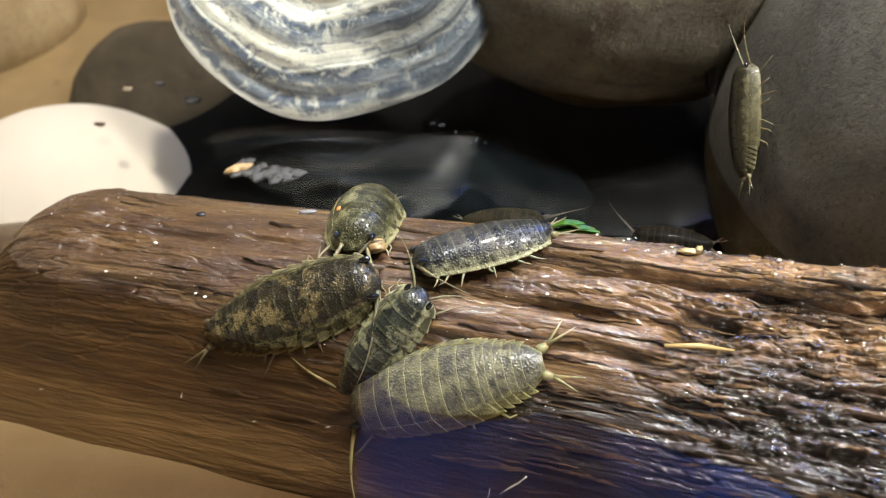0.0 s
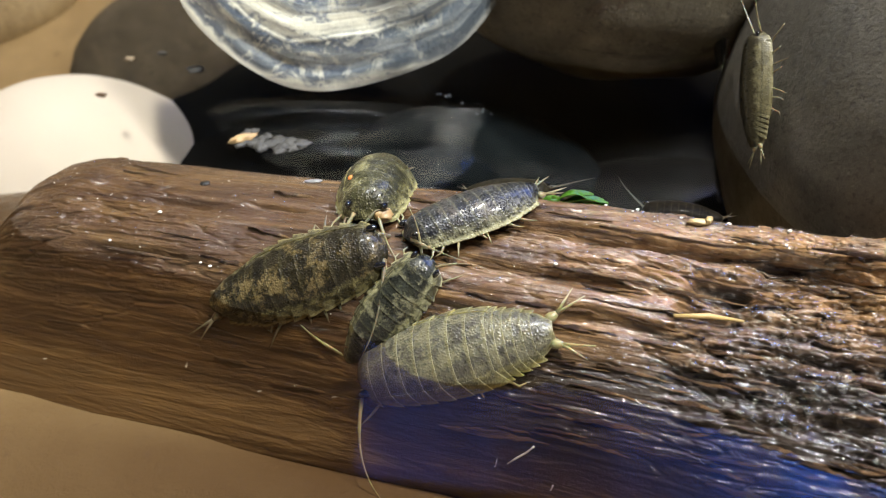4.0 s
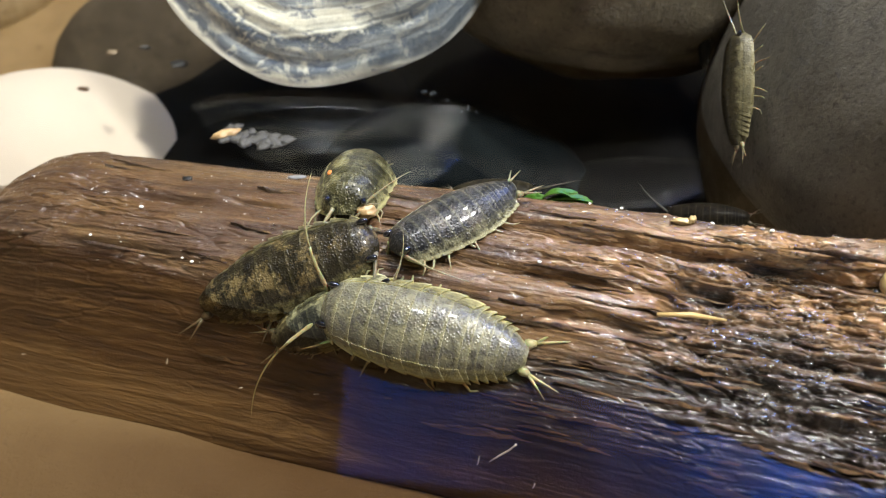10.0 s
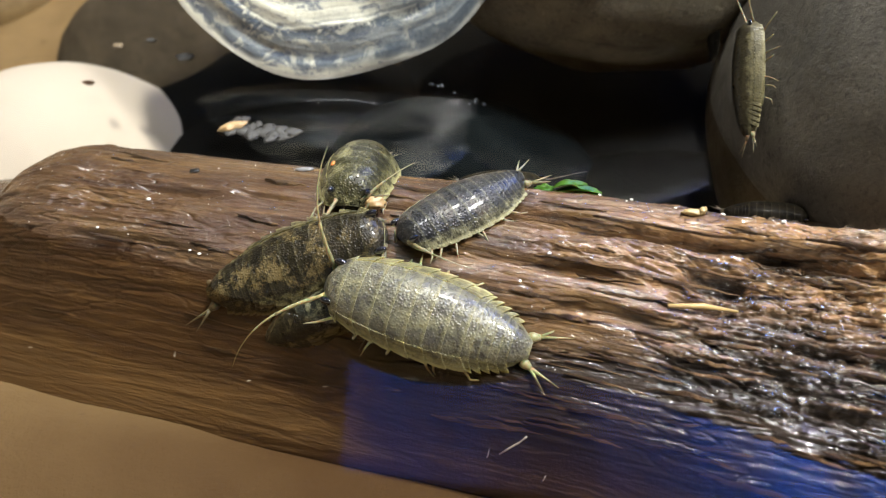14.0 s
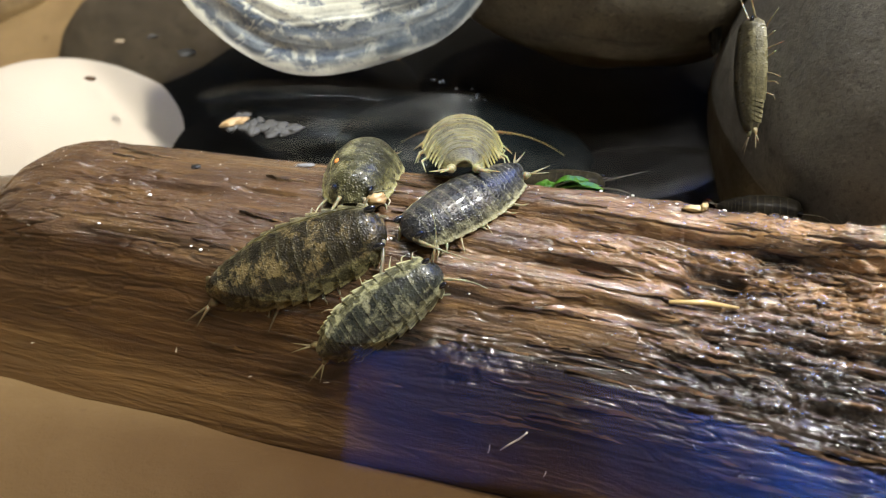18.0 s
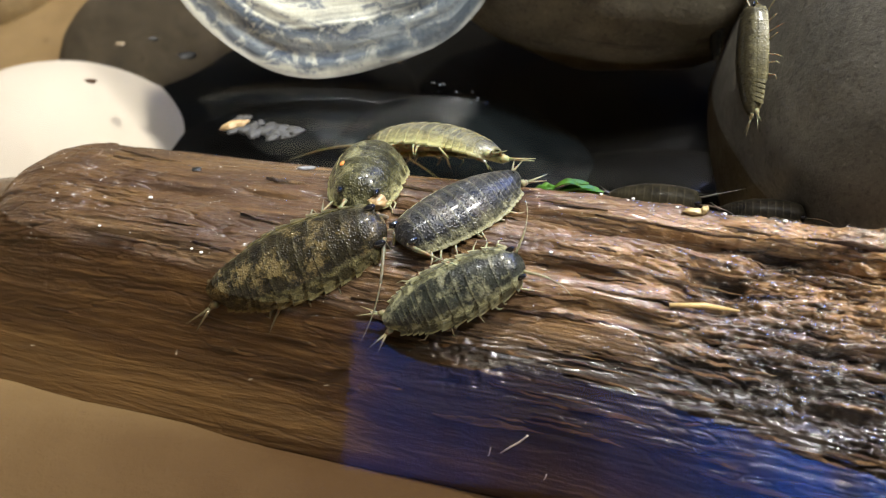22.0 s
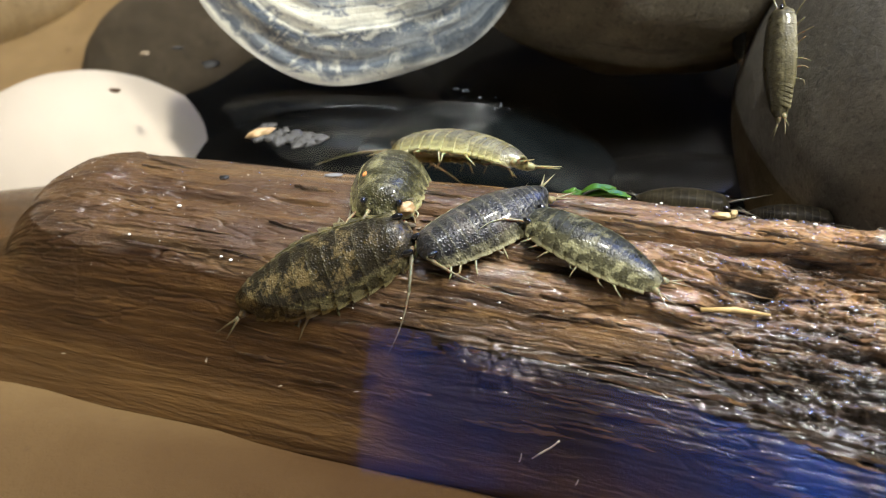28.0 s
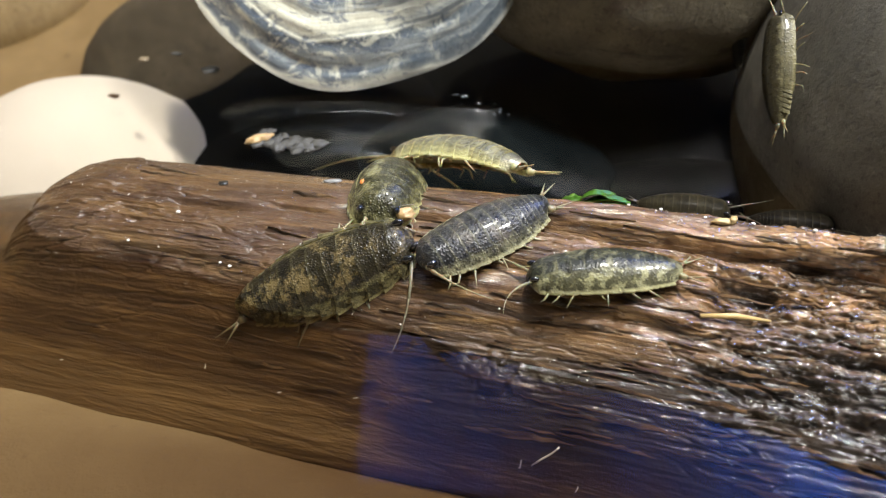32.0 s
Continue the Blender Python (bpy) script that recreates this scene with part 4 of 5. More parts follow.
strand("thread", [(0.0058, 0.0544, -0.0050), (0.0069, 0.0546, -0.0040), (0.0080, 0.0547, -0.0030), (0.0086, 0.0548, -0.0022), (0.0089, 0.0549, -0.0019)], [0.00008, 0.00013, 0.00013, 0.0001, 0.00016], FIBRE, "curled white thread under water", "thread", 5)


for k, (x, y, z, dx, dz) in enumerate([(-0.0160, 0.0640, -0.0046, 0.0010, 0.0002), (-0.0371, 0.0703, -0.0058, 0.0004, 0.0008), (0.0111, 0.0522, -0.0068, 0.0003, 0.0016), (0.0276, 0.0512, 0.0013, 0.0012, -0.0006),
                                      (-0.0266, 0.0664, -0.0067, 0.0006, 0.0003), (0.0044, 0.0547, -0.0051, 0.0003, 0.0018), (-0.0588, 0.0739, -0.0092, 0.0006, 0.0002), (0.0213, 0.0575, 0.0038, 0.0016, -0.0005)]):
    bend = 0.0004 * (-1) ** k
    pts = [(x + dx * (q - 0.5), y - 0.0003 * math.sin(3 * q), z + dz * (q - 0.5) + bend * math.sin(math.pi * q)) for q in (0, 0.25, 0.5, 0.75, 1)]
    tagged(strand("thread", pts, [0.00004, 0.00006, 0.00006, 0.00006, 0.00003], FIBRE, "tiny pale thread caught on the sunken wood", "thread", 5), group="pale threads on the sunken wood")
crumb("speck", (-0.0362, 0.0925, on_wood(-0.0362, 0.0925) + 0.0), (0.0007, 0.0005, 0.0002), plain("black_speck", (0.012, 0.012, 0.012), 0.3), "dark speck of debris on the wood", "debris", 5)
crumb("speck", (-0.0205, 0.0918, on_wood(-0.0205, 0.0918) + 0.0001), (0.0012, 0.0004, 0.0002), plain("grey_speck", (0.2, 0.2, 0.2), 0.2), "grey sliver of debris at the wood's edge", "debris", 8)


crumb("speck", (-0.0699, 0.1385, -0.0091), (0.0012, 0.0006, 0.0004), plain("brown_speck", (0.10, 0.06, 0.035), 0.5), "brown speck of debris on the white pebble", "debris", 12)


def green_weed():
    weed = tagged(new("green_weed"), "scrap of bright green weed on the wood", "seaweed")
    weed.matrix_world = pose(0.0156, 0.0862, on_wood(0.0156, 0.0862) + 0.0001) @ Matrix.Diagonal((1.1, 0.6, 1.0, 1))
    rng = random.Random(8)
    for k in range(5):
        n = 9
        t = np.linspace(0, 1, n)
        x0, ln, wd = rng.uniform(-0.0025, 0.001), rng.uniform(0.0035, 0.006), rng.uniform(0.0006, 0.0011)
        w = wd * np.sin(np.pi * np.clip(t * 0.92 + 0.06, 0, 1)) ** 0.7
        ca, cb = rng.uniform(-0.3, 0.1), rng.uniform(0.0004, 0.0013)
        x, y, z = x0 + ln * t, ca * ln * t + 0.0004 * k - 0.0008, 0.0002 + cb * np.sin(np.pi * t) + 0.0002 * k
        g = np.stack([np.stack([x, y - w, z + 0.0003], -1), np.stack([x, y, z - 0.0001], -1), np.stack([x, y + w, z + 0.0004], -1), np.stack([x, y + w * 0.9, z + 0.00027], -1), np.stack([x, y, z - 0.0002], -1), np.stack([x, y - w * 0.9, z + 0.00017], -1)], 1)
        v, f = sheet(g, True)
        part("frond", mesh_of("frond", v, list(map(tuple, f)) + [tuple(range(6)), tuple(range((n - 1) * 6, n * 6))[::-1]], WEED), weed)
    tip = crumb("frond", (0, 0, 0), (0.0012, 0.001, 0.0011), WEED, "", "", 9, 0.5)
    tip.parent = weed
    tip.matrix_basis = pose(-0.0028, 0.0003, 0.0006)
    return weed


def scum():
    raft = tagged(new("scum_raft"), "pale flaky scum floating on the water", "scum")
    raft.matrix_world = pose(-0.0300, 0.1068, WATER_Z)
    rng = random.Random(4)
    for k in range(46):
        r = rng.uniform(0.0004, 0.0011)
        x = rng.gauss(0.001, 0.0019)
        c = crumb("flake", (0, 0, 0), (r * 1.3, r, r * 0.35), SCUM, "", "", k, 0.7, detail=2, freq=1.7)
        c.parent = raft
        c.matrix_basis = pose(x, rng.gauss(0, 0.0008) - 0.25 * x, 0.0001, 0, 0, rng.uniform(0, 180))
    c = crumb("flake", (0, 0, 0), (0.0021, 0.0009, 0.0007), FLESH, "buff flake of skin", "", 3, 0.5)
    c.parent = raft
    c.matrix_basis = pose(-0.0042, 0.0007, 0.0003, 0, 0, 20)
    return raft


def water_beads():
    """Beads of water and fine grit on the wet wood."""
    rng = np.random.RandomState(12)
    q = WOOD[0]
    lit = q[(q[:, 2] > WATER_Z + 0.0012) & (q[:, 0] > -0.062) & (q[:, 0] < 0.062)]
    near = 0.6 + 3.9 * step(lit[:, 0], 0.0, 0.04)
    pick = lit[rng.choice(len(lit), 5200, replace=False, p=near / near.sum())]
    bm = bmesh.new()
    bmesh.ops.create_icosphere(bm, subdivisions=2, radius=1.0)
    bv = np.array([v.co[:] for v in bm.verts])
    bf = np.array([[v.index for v in f.verts] for f in bm.faces])
    bm.free()
    r = (0.00011 + 0.00020 * rng.rand(len(pick), 1, 1) ** 2.5) * (0.75 + 0.9 * step(pick[:, 0], 0.01, 0.05))[:, None, None]
    v = pick[:, None] + bv[None] * r * np.array([1.4, 1, 0.4])
    f = bf[None] + (np.arange(len(pick)) * len(bv))[:, None, None]
    n = Nodes("water_bead", 0.03)
    clear = n.node("ShaderNodeBsdfTransparent", [("Color", (0.97, 0.96, 0.94, 1))])
    gloss = n.node("ShaderNodeBsdfGlossy", [("Color", (1, 1, 1, 1)), ("Roughness", 0.12)])
    fres = n.node("ShaderNodeFresnel", [("IOR", 1.5)])
    both = n.node("ShaderNodeMixShader", [(0, fres.outputs[0]), (1, clear.outputs[0]), (2, gloss.outputs[0])])
    n.t.links.new(both.outputs[0], n.out.inputs["Surface"])
    return tagged(new("water_beads", mesh_of("water_beads", v.reshape(-1, 3), f.reshape(-1, 3), n.m)), "fine beads of water glinting on the wet wood", "water", kind="stuff")


def grit():
    """Tiny white balls that stand in for glints on the wet wood."""
    rng = np.random.RandomState(21)
    q = WOOD[0]
    lit = q[(q[:, 2] > WATER_Z) & (q[:, 0] > -0.07) & (q[:, 0] < 0.065)]
    pick = lit[rng.choice(len(lit), 340, replace=False)]
    bm = bmesh.new()
    bmesh.ops.create_icosphere(bm, subdivisions=1, radius=1.0)
    bv = np.array([v.co[:] for v in bm.verts])
    bf = np.array([[v.index for v in f.verts] for f in bm.faces])
    bm.free()
    r = 0.00005 + 0.00010 * rng.rand(len(pick), 1, 1) ** 3
    v = pick[:, None] + bv[None] * r * (0.6 + 0.8 * rng.rand(len(pick), 1, 3))
    f = bf[None] + (np.arange(len(pick)) * len(bv))[:, None, None]
    return tagged(new("grit", mesh_of("grit", v.reshape(-1, 3), f.reshape(-1, 3), GRAIN)), "tiny white specks standing in for glints on the wet wood", "sand", kind="stuff")


for k, (x, y, r, m) in enumerate([(-0.0588, 0.1316, 0.0007, STRAW_DUST), (-0.0458, 0.1278, 0.0011, SCUM), (-0.0532, 0.1333, 0.0007, SCUM)]):
    tagged(crumb("floating_fleck", (x, y, WATER_Z), (r * 1.4, r, r * 0.4), m, "small pale fleck floating on the water", "debris", 20 + k, 0.6, detail=2), group="flecks floating on the water")
# small glossy beads added to stand in for glints on the dark water
GLINT_BEAD = plain("glint_bead", (0.10, 0.12, 0.14), 0.08, 0.1, 900, 1.0, 0.0)
rng = random.Random(31)
for k in range(14):
    q = rng.random()
    x, y = -0.0034 + 0.0090 * q + rng.gauss(0, 0.0006), 0.1190 - 0.0045 * q + rng.gauss(0, 0.0010)
    tagged(crumb("bubble", (x, y, WATER_Z + 0.0001), [rng.uniform(0.00008, 0.00020)] * 3, GLINT_BEAD, "tiny bead added for a glint on the dark water", "bubble", k, 0.05, detail=2), group="bubbles on the dark water")
weed = green_weed()
grit()
water_beads()
raft = scum()
fleck = crumb("fleck", (0, 0, 0), (0.00050, 0.00034, 0.00016), plain("orange", (0.75, 0.25, 0.06), 0.4), "", "", 1, 0.2, detail=2)
tagged(fleck, "small orange fleck")
fleck.parent = slater_b
fleck.matrix_basis = pose(0.0056, -0.0027, 0.0058, 25, 20, 0)


def motions():
    walk(slater_a, [
        (0, pose(-0.02030, 0.07612, 0.00509, 31.7, -21.3, 3.1)),
        (3.5, pose(-0.02031, 0.07617, 0.00498, 31.3, -21.7, 3.3)),
        (6, pose(-0.02014, 0.07625, 0.00499, 30.0, -21.7, 4.3)),
        (7.5, pose(-0.01949, 0.07614, 0.00509, 29.6, -22.2, 4.3)),
        (9, pose(-0.01928, 0.07613, 0.00497, 28.9, -22.5, 5.6)),
        (13, pose(-0.01926, 0.07615, 0.00503, 28.7, -21.9, 5.4)),
        (17, pose(-0.01934, 0.07612, 0.00518, 29.2, -22.0, 5.4)),
        (19, pose(-0.01977, 0.07623, 0.00492, 29.1, -22.2, 5.6)),
        (23, pose(-0.01957, 0.07653, 0.00508, 26.1, -22.3, 7.4)),
        (28, pose(-0.01974, 0.07635, 0.00490, 27.8, -22.7, 6.5)),
        (32, pose(-0.01962, 0.07633, 0.00500, 27.8, -22.6, 6.1)),
    ])
    walk(slater_b, [
        (0, pose(-0.01190, 0.08874, 0.00655, 0.0, -21.1, -95.5)),
        (1, pose(-0.01176, 0.08879, 0.00659, 0.0, -21.1, -95.5)),
        (2, pose(-0.01176, 0.08863, 0.00670, 0.0, -21.1, -95.5)),
        (3.5, pose(-0.01116, 0.08861, 0.00660, 0.0, -21.1, -95.5)),
        (5.5, pose(-0.01153, 0.08878, 0.00661, 0.0, -21.1, -95.5)),
        (6, pose(-0.01156, 0.08878, 0.00660, 0.0, -21.1, -95.5)),
        (9, pose(-0.01153, 0.08912, 0.00659, 0.0, -21.1, -95.5)),
        (10, pose(-0.01184, 0.08891, 0.00654, 0.0, -21.1, -95.5)),
        (11, pose(-0.01199, 0.08887, 0.00671, 0.0, -21.1, -95.5)),
        (13, pose(-0.01245, 0.08903, 0.00662, 0.0, -21.1, -95.5)),
        (14.5, pose(-0.01246, 0.08903, 0.00656, 0.0, -21.1, -95.5)),
        (16.5, pose(-0.01229, 0.08880, 0.00651, 0.0, -21.1, -95.5)),
        (17, pose(-0.01206, 0.08881, 0.00653, 0.0, -21.1, -95.5)),
        (18, pose(-0.01212, 0.08887, 0.00647, 0.0, -21.1, -95.5)),
        (19, pose(-0.01242, 0.08869, 0.00644, 0.0, -21.1, -95.5)),
        (20, pose(-0.01231, 0.08863, 0.00648, 0.0, -21.1, -95.5)),
        (21, pose(-0.01177, 0.08847, 0.00663, 0.0, -21.1, -95.5)),
        (22, pose(-0.01145, 0.08867, 0.00665, 0.0, -21.1, -95.5)),
        (23, pose(-0.01125, 0.08842, 0.00668, 0.0, -21.1, -95.5)),
        (24, pose(-0.01176, 0.08890, 0.00658, 0.0, -21.1, -95.5)),
        (25, pose(-0.01204, 0.08839, 0.00655, 0.0, -21.1, -95.5)),
        (25.5, pose(-0.01207, 0.08829, 0.00650, 0.0, -21.1, -95.5)),
        (27.5, pose(-0.01214, 0.08806, 0.00656, 0.0, -21.1, -95.5)),
        (29, pose(-0.01216, 0.08829, 0.00638, 0.0, -21.1, -95.5)),
        (30, pose(-0.01249, 0.08798, 0.00646, 0.0, -21.1, -95.5)),
        (32, pose(-0.01240, 0.08803, 0.00632, 0.0, -21.1, -95.5)),
    ])
    walk(slater_c, [
        (0, pose(0.00445, 0.07968, 0.01042, 20.6, 1.3, -162.4)),
        (1, pose(0.00400, 0.07943, 0.01038, 20.3, 2.4, -162.2)),
        (2, pose(0.00333, 0.07933, 0.01029, 20.0, 2.5, -160.7)),
        (3, pose(0.00117, 0.08062, 0.01016, 19.9, 2.1, -152.8)),
        (3.5, pose(0.00173, 0.08076, 0.01014, 20.3, 2.0, -155.0)),
        (5.5, pose(0.00389, 0.07961, 0.00955, 6.7, 3.8, -130.3)),
        (6, pose(0.00538, 0.07976, 0.00921, 4.6, 5.2, -107.1)),
        (6.5, pose(0.00458, 0.08030, 0.00992, 7.2, 2.3, -130.3)),
        (7, pose(0.00209, 0.08000, 0.00984, 7.7, 2.8, -144.4)),
        (8, pose(0.00194, 0.07919, 0.00979, 7.1, 3.2, -146.6)),
        (9, pose(0.00194, 0.07934, 0.00985, 7.2, 3.3, -146.0)),
        (10, pose(0.00181, 0.07976, 0.00979, 7.5, 2.7, -145.2)),
        (11, pose(0.00186, 0.07954, 0.00984, 7.3, 2.9, -145.8)),
        (13, pose(0.00147, 0.07998, 0.00975, 7.5, 3.0, -143.6)),
        (14.5, pose(0.00169, 0.08015, 0.00992, 7.9, 2.4, -146.5)),
        (16.5, pose(0.00120, 0.07980, 0.00982, 7.3, 2.5, -141.0)),
        (17, pose(0.00140, 0.08046, 0.00982, 7.8, 2.1, -141.4)),
        (19, pose(0.00178, 0.08049, 0.00986, 7.9, 2.7, -142.0)),
        (20, pose(0.00176, 0.08002, 0.00990, 7.6, 2.9, -144.2)),
        (21, pose(0.00120, 0.07980, 0.00983, 7.4, 2.7, -143.0)),
        (22, pose(0.00112, 0.07986, 0.00975, 7.4, 2.5, -143.4)),
        (23, pose(0.00102, 0.07984, 0.00976, 7.4, 3.2, -143.8)),
        (24, pose(0.00068, 0.07974, 0.00970, 7.3, 3.5, -145.5)),
        (25, pose(0.00065, 0.07951, 0.00971, 7.1, 3.1, -144.9)),
        (25.5, pose(0.00068, 0.07925, 0.00968, 6.9, 3.4, -145.7)),
        (27.5, pose(0.00060, 0.07841, 0.00964, 6.6, 3.9, -148.9)),
        (30, pose(0.00041, 0.07848, 0.00970, 6.6, 4.0, -149.0)),
        (31, pose(0.00044, 0.07807, 0.00963, 6.5, 3.7, -149.3)),
        (32, pose(0.00054, 0.07781, 0.00966, 6.4, 3.8, -149.1)),
    ])
    walk(slater_d, [
        (0, pose(-0.00840, 0.07108, 0.00393, 32.2, -47.0, 28.2)),
        (2, pose(-0.00860, 0.07117, 0.00388, 32.7, -47.0, 27.4)),
        (3.5, pose(-0.00850, 0.07122, 0.00395, 32.3, -46.9, 27.8)),
        (6, pose(-0.00859, 0.07217, 0.00393, 22.3, -45.4, 37.6)),
        (6.5, pose(-0.00836, 0.07253, 0.00441, 19.9, -43.9, 38.3)),
        (7, pose(-0.01264, 0.07016, 0.00293, 43.4, -31.7, 5.7)),
        (7.5, pose(-0.01330, 0.07038, 0.00344, 43.9, -28.9, 3.9)),
        (8, pose(-0.01273, 0.07035, 0.00368, 43.9, -29.4, 3.7)),
        (9, pose(-0.01286, 0.07030, 0.00358, 44.4, -27.5, 2.5)),
        (11, pose(-0.01307, 0.07039, 0.00342, 44.4, -28.2, 2.4)),
        (13, pose(-0.01301, 0.07029, 0.00344, 44.6, -28.9, 2.4)),
        (14.5, pose(-0.01669, 0.07209, 0.00098, 43.9, -32.7, 5.2)),
        (16.5, pose(-0.01224, 0.06923, 0.00288, 42.8, -28.0, 8.5)),
        (17, pose(-0.00979, 0.06858, 0.00344, 35.5, -37.1, 33.2)),
        (17.5, pose(-0.00919, 0.06866, 0.00394, 41.5, -27.3, 21.3)),
        (18, pose(-0.00884, 0.06866, 0.00422, 41.2, -28.9, 22.0)),
        (18.5, pose(-0.00831, 0.06847, 0.00385, 42.2, -27.0, 19.8)),
        (19, pose(-0.00780, 0.06822, 0.00368, 42.2, -27.0, 20.0)),
        (20, pose(-0.00647, 0.06877, 0.00513, 40.3, -27.5, 22.0)),
        (20.5, pose(-0.00240, 0.06943, 0.00718, 35.3, -22.7, 9.8)),
        (21, pose(-0.00078, 0.06917, 0.00741, 34.1, -24.1, 11.6)),
        (22, pose(0.00031, 0.06898, 0.00768, 33.6, -23.4, 11.4)),
        (22.5, pose(0.00453, 0.06920, 0.00803, 18.8, -25.3, 28.1)),
        (23, pose(0.00802, 0.07279, 0.00910, 7.9, -7.9, 39.7)),
        (23.5, pose(0.00826, 0.07316, 0.00938, -0.9, -8.3, 74.2)),
        (24, pose(0.00957, 0.07279, 0.00898, -2.0, -9.9, 79.3)),
        (24.5, pose(0.00991, 0.07282, 0.00924, -1.0, -9.0, 74.1)),
        (25, pose(0.01105, 0.07436, 0.00968, -4.0, -0.5, 86.4)),
        (25.5, pose(0.01275, 0.07730, 0.01064, -2.3, -7.8, 85.8)),
        (27.5, pose(0.01294, 0.07371, 0.01068, 6.3, -3.5, 136.2)),
        (28, pose(0.01316, 0.07290, 0.01077, 7.6, -4.1, 145.0)),
        (30, pose(0.01327, 0.07288, 0.01080, 7.8, -3.3, 146.1)),
        (30.5, pose(0.01343, 0.07305, 0.01076, 8.3, -2.7, 148.3)),
        (31, pose(0.01326, 0.07165, 0.01073, 16.9, 0.7, 170.8)),
        (32, pose(0.01452, 0.07000, 0.01042, 12.4, 2.3, -178.6)),
    ])
    walk(slater_e, [
        (0, pose(-0.00039, 0.06561, 0.00145, -27.0, 22.5, 178.6)),
        (1, pose(-0.00028, 0.06561, 0.00141, -26.9, 22.9, 178.9)),
        (2, pose(-0.00033, 0.06563, 0.00151, -26.9, 22.3, 178.8)),
        (3.5, pose(-0.00024, 0.06566, 0.00156, -26.8, 22.3, 178.8)),
        (6, pose(-0.00050, 0.06592, 0.00171, -26.6, 22.7, 178.5)),
        (6.5, pose(-0.00056, 0.06592, 0.00166, -26.5, 22.4, 178.9)),
        (7, pose(-0.00086, 0.06601, 0.00188, -26.6, 21.8, 178.5)),
        (7.5, pose(-0.00204, 0.06586, 0.00314, -31.1, 8.0, 169.7)),
        (8, pose(-0.00211, 0.06679, 0.00459, -30.4, -0.5, 164.6)),
        (9, pose(-0.00228, 0.06662, 0.00425, -30.7, -2.1, 164.0)),
        (10, pose(-0.00226, 0.06681, 0.00445, -30.5, -2.3, 163.6)),
        (11, pose(-0.00228, 0.06672, 0.00467, -30.6, -2.9, 163.5)),
        (12.5, pose(-0.00235, 0.06680, 0.00454, -30.5, -2.1, 163.4)),
        (13, pose(-0.00209, 0.06708, 0.00505, -30.0, -5.5, 161.8)),
        (14, pose(-0.00290, 0.06729, 0.00527, -30.1, -6.8, 161.1)),
        (14.5, pose(-0.00359, 0.06789, 0.00537, -28.9, -12.0, 157.3)),
        (15.5, pose(-0.00270, 0.07237, 0.01190, 0.0, -13.8, 148.3)),
        (16.5, pose(-0.00151, 0.08085, 0.01263, 11.3, 7.4, 114.3)),
        (17, pose(0.00098, 0.09356, 0.00809, 0.0, 24.0, 88.0)),
        (17.5, pose(0.00268, 0.09380, 0.00740, 0.0, 28.0, 84.0)),
        (18, pose(0.00155, 0.09437, 0.00742, 0.0, 28.0, 90.0)),
        (18.5, pose(-0.00490, 0.09345, 0.00895, 0.0, 20.0, 130.0)),
        (19, pose(-0.00171, 0.09924, 0.00413, 38.5, 23.9, 138.8)),
        (19.5, pose(-0.00244, 0.09923, 0.00405, 38.7, 23.4, 139.5)),
        (20, pose(-0.00260, 0.09923, 0.00429, 38.8, 23.3, 140.0)),
        (21, pose(-0.00313, 0.09922, 0.00353, 38.7, 24.5, 139.9)),
        (22, pose(-0.00312, 0.09922, 0.00339, 38.7, 24.9, 139.8)),
        (23, pose(-0.00314, 0.09921, 0.00337, 38.7, 25.3, 139.8)),
        (25, pose(-0.00333, 0.09922, 0.00343, 38.7, 24.3, 139.8)),
        (25.5, pose(-0.00330, 0.09922, 0.00321, 38.7, 24.6, 139.9)),
        (27.5, pose(-0.00328, 0.09923, 0.00325, 38.8, 23.6, 140.0)),
        (30, pose(-0.00329, 0.09923, 0.00339, 38.8, 23.6, 140.0)),
        (32, pose(-0.00320, 0.09922, 0.00332, 38.8, 23.8, 140.0)),
    ])
    walk(slater_f, [
        (0, pose(0.04364, 0.10035, 0.01696, -80.6, -42.7, 85.6)),
        (1, pose(0.04364, 0.10027, 0.01693, -80.7, -42.7, 85.8)),
        (2, pose(0.04368, 0.10037, 0.01718, -80.7, -41.5, 85.8)),
        (3.5, pose(0.04368, 0.10032, 0.01717, -80.8, -41.4, 86.0)),
        (6, pose(0.04360, 0.10073, 0.01699, -80.9, -40.7, 85.9)),
        (9, pose(0.04352, 0.10105, 0.01677, -81.1, -40.2, 85.9)),
        (10, pose(0.04357, 0.10089, 0.01693, -81.1, -40.0, 86.0)),
        (10.5, pose(0.04357, 0.10102, 0.01698, -81.1, -39.5, 86.0)),
        (13, pose(0.04358, 0.10100, 0.01707, -80.9, -39.8, 85.8)),
        (17, pose(0.04359, 0.10091, 0.01705, -81.0, -39.7, 86.0)),
        (19, pose(0.04362, 0.10089, 0.01715, -81.1, -39.3, 86.1)),
        (20.4, pose(0.04357, 0.10109, 0.01706, -81.0, -39.3, 85.9)),
        (21, pose(0.04386, 0.10295, 0.01856, -80.1, -33.8, 83.9)),
        (23, pose(0.04393, 0.10302, 0.01881, -80.0, -33.1, 83.8)),
        (25.5, pose(0.04387, 0.10313, 0.01864, -80.1, -33.1, 83.8)),
        (27.5, pose(0.04397, 0.10263, 0.01896, -79.6, -34.9, 83.4)),
        (30, pose(0.04397, 0.10285, 0.01899, -79.5, -34.7, 83.2)),
        (32, pose(0.04395, 0.10272, 0.01890, -79.5, -35.0, 83.3)),
    ])
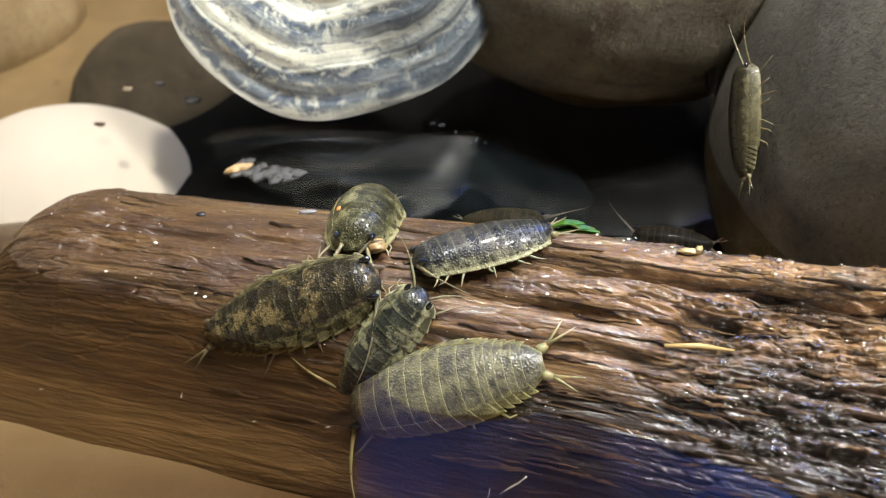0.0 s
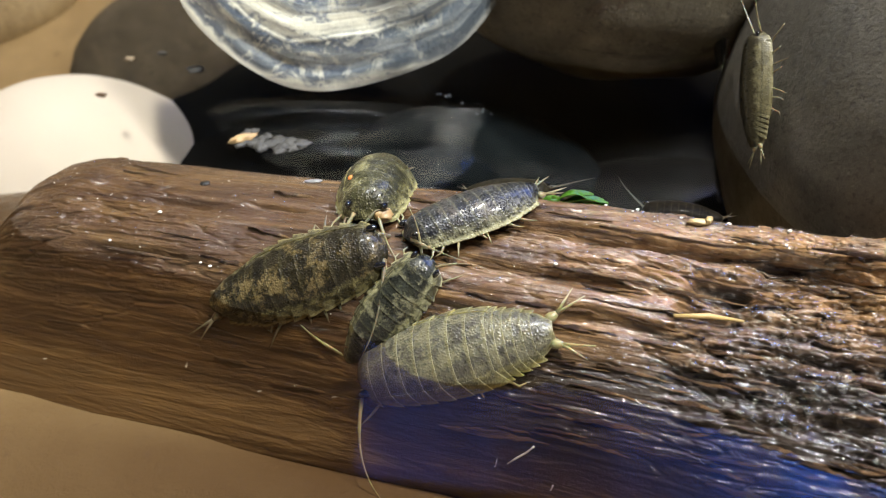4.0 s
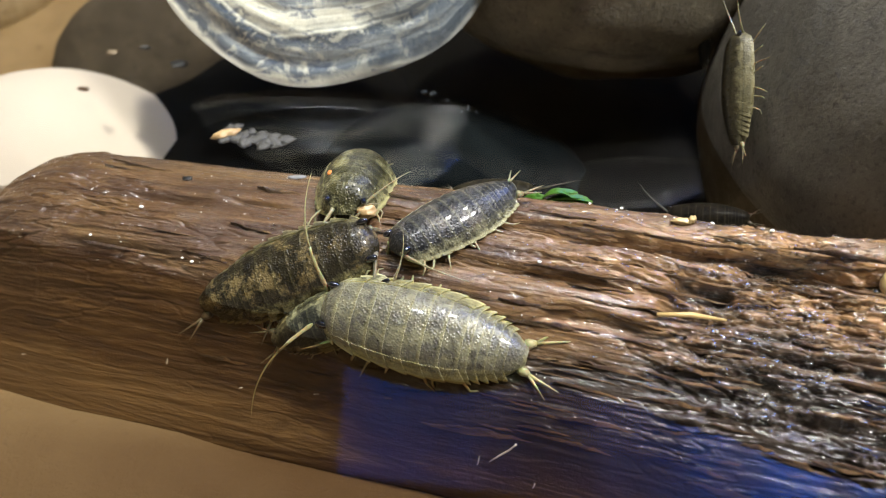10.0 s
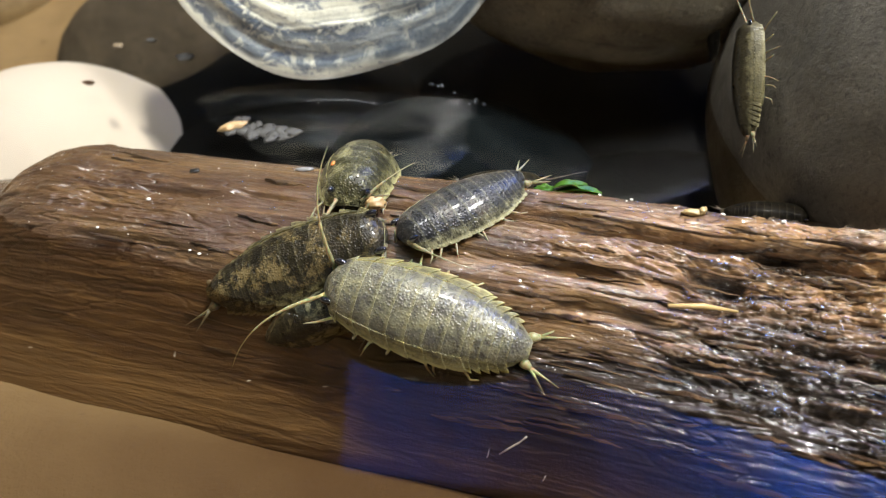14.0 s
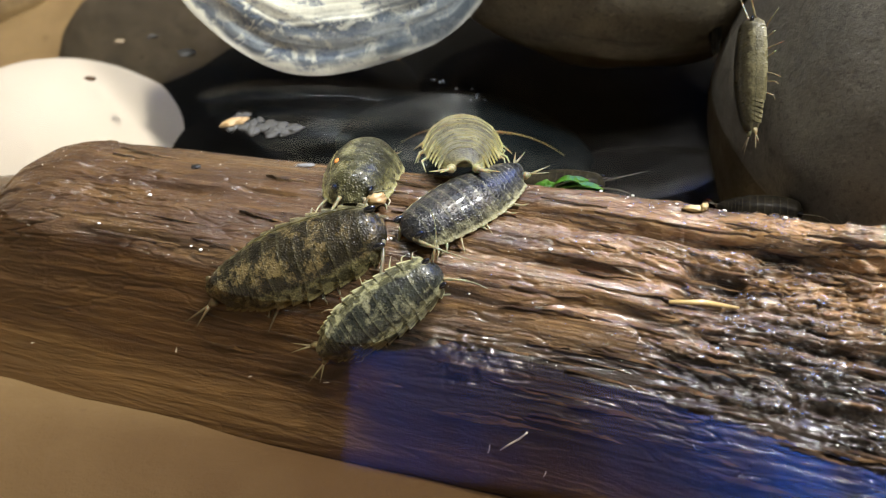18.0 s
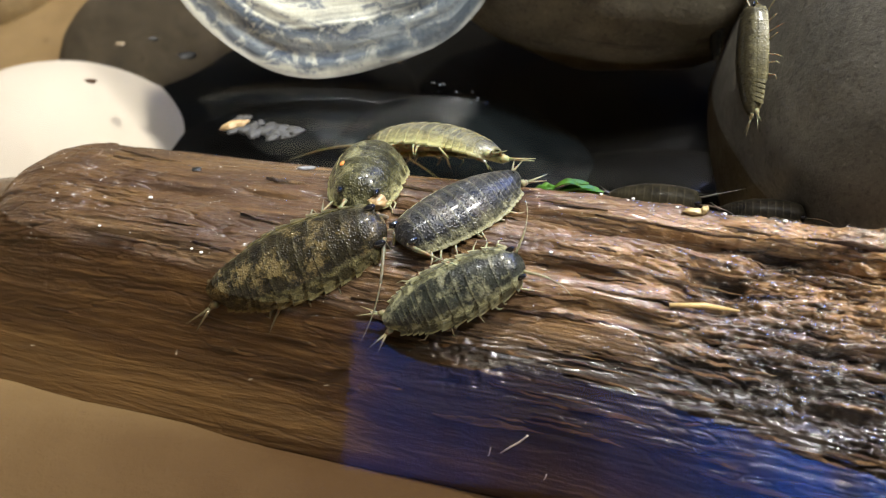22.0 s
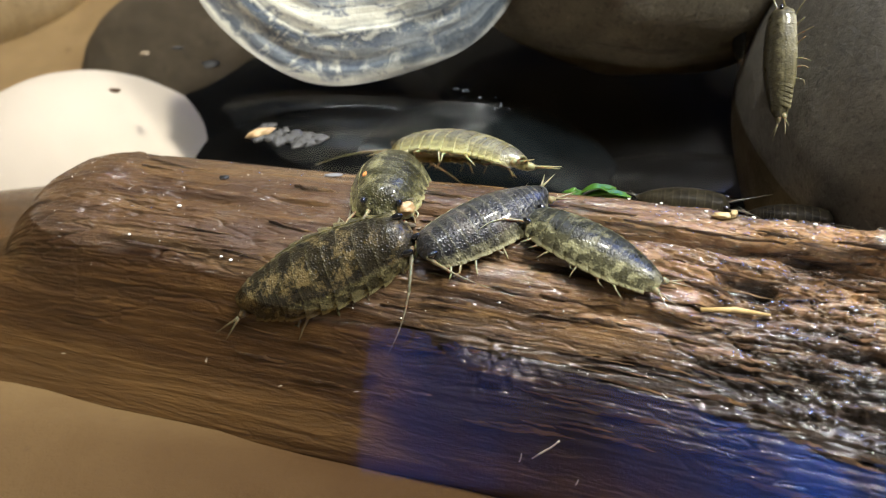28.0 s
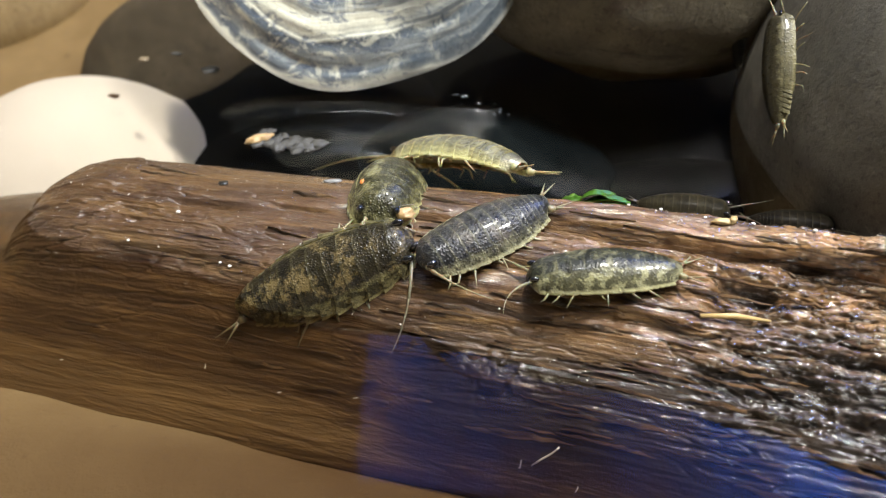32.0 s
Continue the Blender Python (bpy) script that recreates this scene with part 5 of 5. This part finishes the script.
    walk(slater_g, [
        (0, pose(0.00777, 0.09194, 0.00427, -5.6, -11.1, -14.0)),
        (1, pose(0.00762, 0.09198, 0.00428, -5.6, -11.0, -14.0)),
        (2, pose(0.00742, 0.09203, 0.00419, -5.6, -11.0, -14.0)),
        (3.5, pose(0.00744, 0.09202, 0.00431, -5.6, -11.1, -14.0)),
        (6, pose(0.00746, 0.09202, 0.00415, -5.6, -11.3, -14.0)),
        (9, pose(0.00764, 0.09197, 0.00387, -5.6, -10.5, -14.0)),
        (11, pose(0.00760, 0.09198, 0.00377, -5.6, -10.6, -14.0)),
        (13, pose(0.00723, 0.09208, 0.00381, -5.6, -10.3, -14.0)),
        (14.5, pose(0.00745, 0.09202, 0.00384, -5.6, -10.4, -14.0)),
        (16.5, pose(0.00805, 0.09187, 0.00370, -5.6, -10.4, -14.0)),
        (17.5, pose(0.01216, 0.09085, 0.00440, -5.6, -10.5, -14.0)),
        (18.5, pose(0.01927, 0.08907, 0.00586, -5.6, -9.6, -14.0)),
        (19, pose(0.02252, 0.08827, 0.00675, -5.6, -7.7, -14.0)),
        (19.5, pose(0.02454, 0.08776, 0.00596, -5.6, -8.9, -14.0)),
        (20, pose(0.02630, 0.08732, 0.00575, -5.6, -8.9, -14.0)),
        (21, pose(0.02757, 0.08701, 0.00552, -5.6, -8.8, -14.0)),
        (23, pose(0.02835, 0.08681, 0.00568, -5.6, -6.1, -14.0)),
        (25.5, pose(0.02840, 0.08680, 0.00570, -5.6, -6.5, -14.0)),
        (27.5, pose(0.02817, 0.08686, 0.00568, -5.6, -5.3, -14.0)),
        (30, pose(0.02798, 0.08691, 0.00578, -5.6, -5.3, -14.0)),
        (32, pose(0.02820, 0.08685, 0.00574, -5.6, -5.3, -14.0)),
    ])
    walk(slater_h, [
        (0, pose(0.03145, 0.08852, 0.00365, 0.0, 2.1, 166.0)),
        (1, pose(0.03147, 0.08852, 0.00390, 0.0, 2.0, 166.0)),
        (2, pose(0.03155, 0.08850, 0.00333, 0.0, 2.1, 166.0)),
        (3.5, pose(0.03158, 0.08849, 0.00306, 0.0, 2.4, 166.0)),
        (6, pose(0.03251, 0.08826, 0.00299, 0.0, 3.1, 166.0)),
        (9, pose(0.03492, 0.08765, 0.00370, 0.0, 11.1, 166.0)),
        (10, pose(0.03736, 0.08705, 0.00394, 0.0, 11.3, 166.0)),
        (11, pose(0.03906, 0.08662, 0.00409, 0.0, 7.4, 166.0)),
        (11.35, pose(0.04189, 0.08592, 0.00363, 0.0, 2.3, 166.0)),
        (11.7, pose(0.04484, 0.08518, 0.00437, 0.0, -24.1, -14.0)),
        (12, pose(0.04358, 0.08550, 0.00428, 0.0, -8.2, -14.0)),
        (13, pose(0.04354, 0.08551, 0.00400, 0.0, -8.2, -14.0)),
        (14.5, pose(0.04357, 0.08550, 0.00416, 0.0, -8.2, -14.0)),
        (17, pose(0.04237, 0.08580, 0.00431, 0.0, -9.7, -14.0)),
        (19, pose(0.04277, 0.08570, 0.00421, 0.0, -9.4, -14.0)),
        (23, pose(0.04292, 0.08566, 0.00429, 0.0, -9.3, -14.0)),
        (25.5, pose(0.04304, 0.08563, 0.00425, 0.0, -9.2, -14.0)),
        (27.5, pose(0.04300, 0.08564, 0.00390, 0.0, -6.9, -14.0)),
        (30, pose(0.04295, 0.08565, 0.00389, 0.0, -6.3, -14.0)),
        (32, pose(0.04303, 0.08563, 0.00398, 0.0, -6.9, -14.0)),
    ])
    # the large slater's feelers
    sweep = [(0, 70, -35), (2, 66, -33), (4, 72, -37), (6.5, 68, -34), (7.3, 40, -50), (8, 50, -60), (9, 54, -56), (10, 48, -52), (11.5, 42, -58),
             (13, 36, -55), (14.5, 36, -50), (16, 20, -50), (17, 25, -62), (18.5, 12, -70), (19.5, 4, -74), (23, 6, -72), (27, 2, -76), (32, 5, -74)]
    for k, sgn in ((0, 1), (1, -1)):
        feeler, root = FEELERS[slater_e.name][k]
        walk(feeler, [(row[0], pose(root[0], root[1], root[2], 0, -24 if k and row[0] < 7 else -48 if k and row[0] < 15 else 3, row[1 + k])) for row in sweep])
    # the green slater's feeler
    feeler, root = FEELERS[slater_b.name][0]
    walk(feeler, [(t, pose(root[0], root[1], root[2], 0, ry, rz)) for t, ry, rz in ((0, 35, 25), (7.5, 35, 25), (8.5, -30, 100), (11, -42, 110), (14.5, -40, 108), (16.5, 35, 25), (32, 35, 25))])


motions()
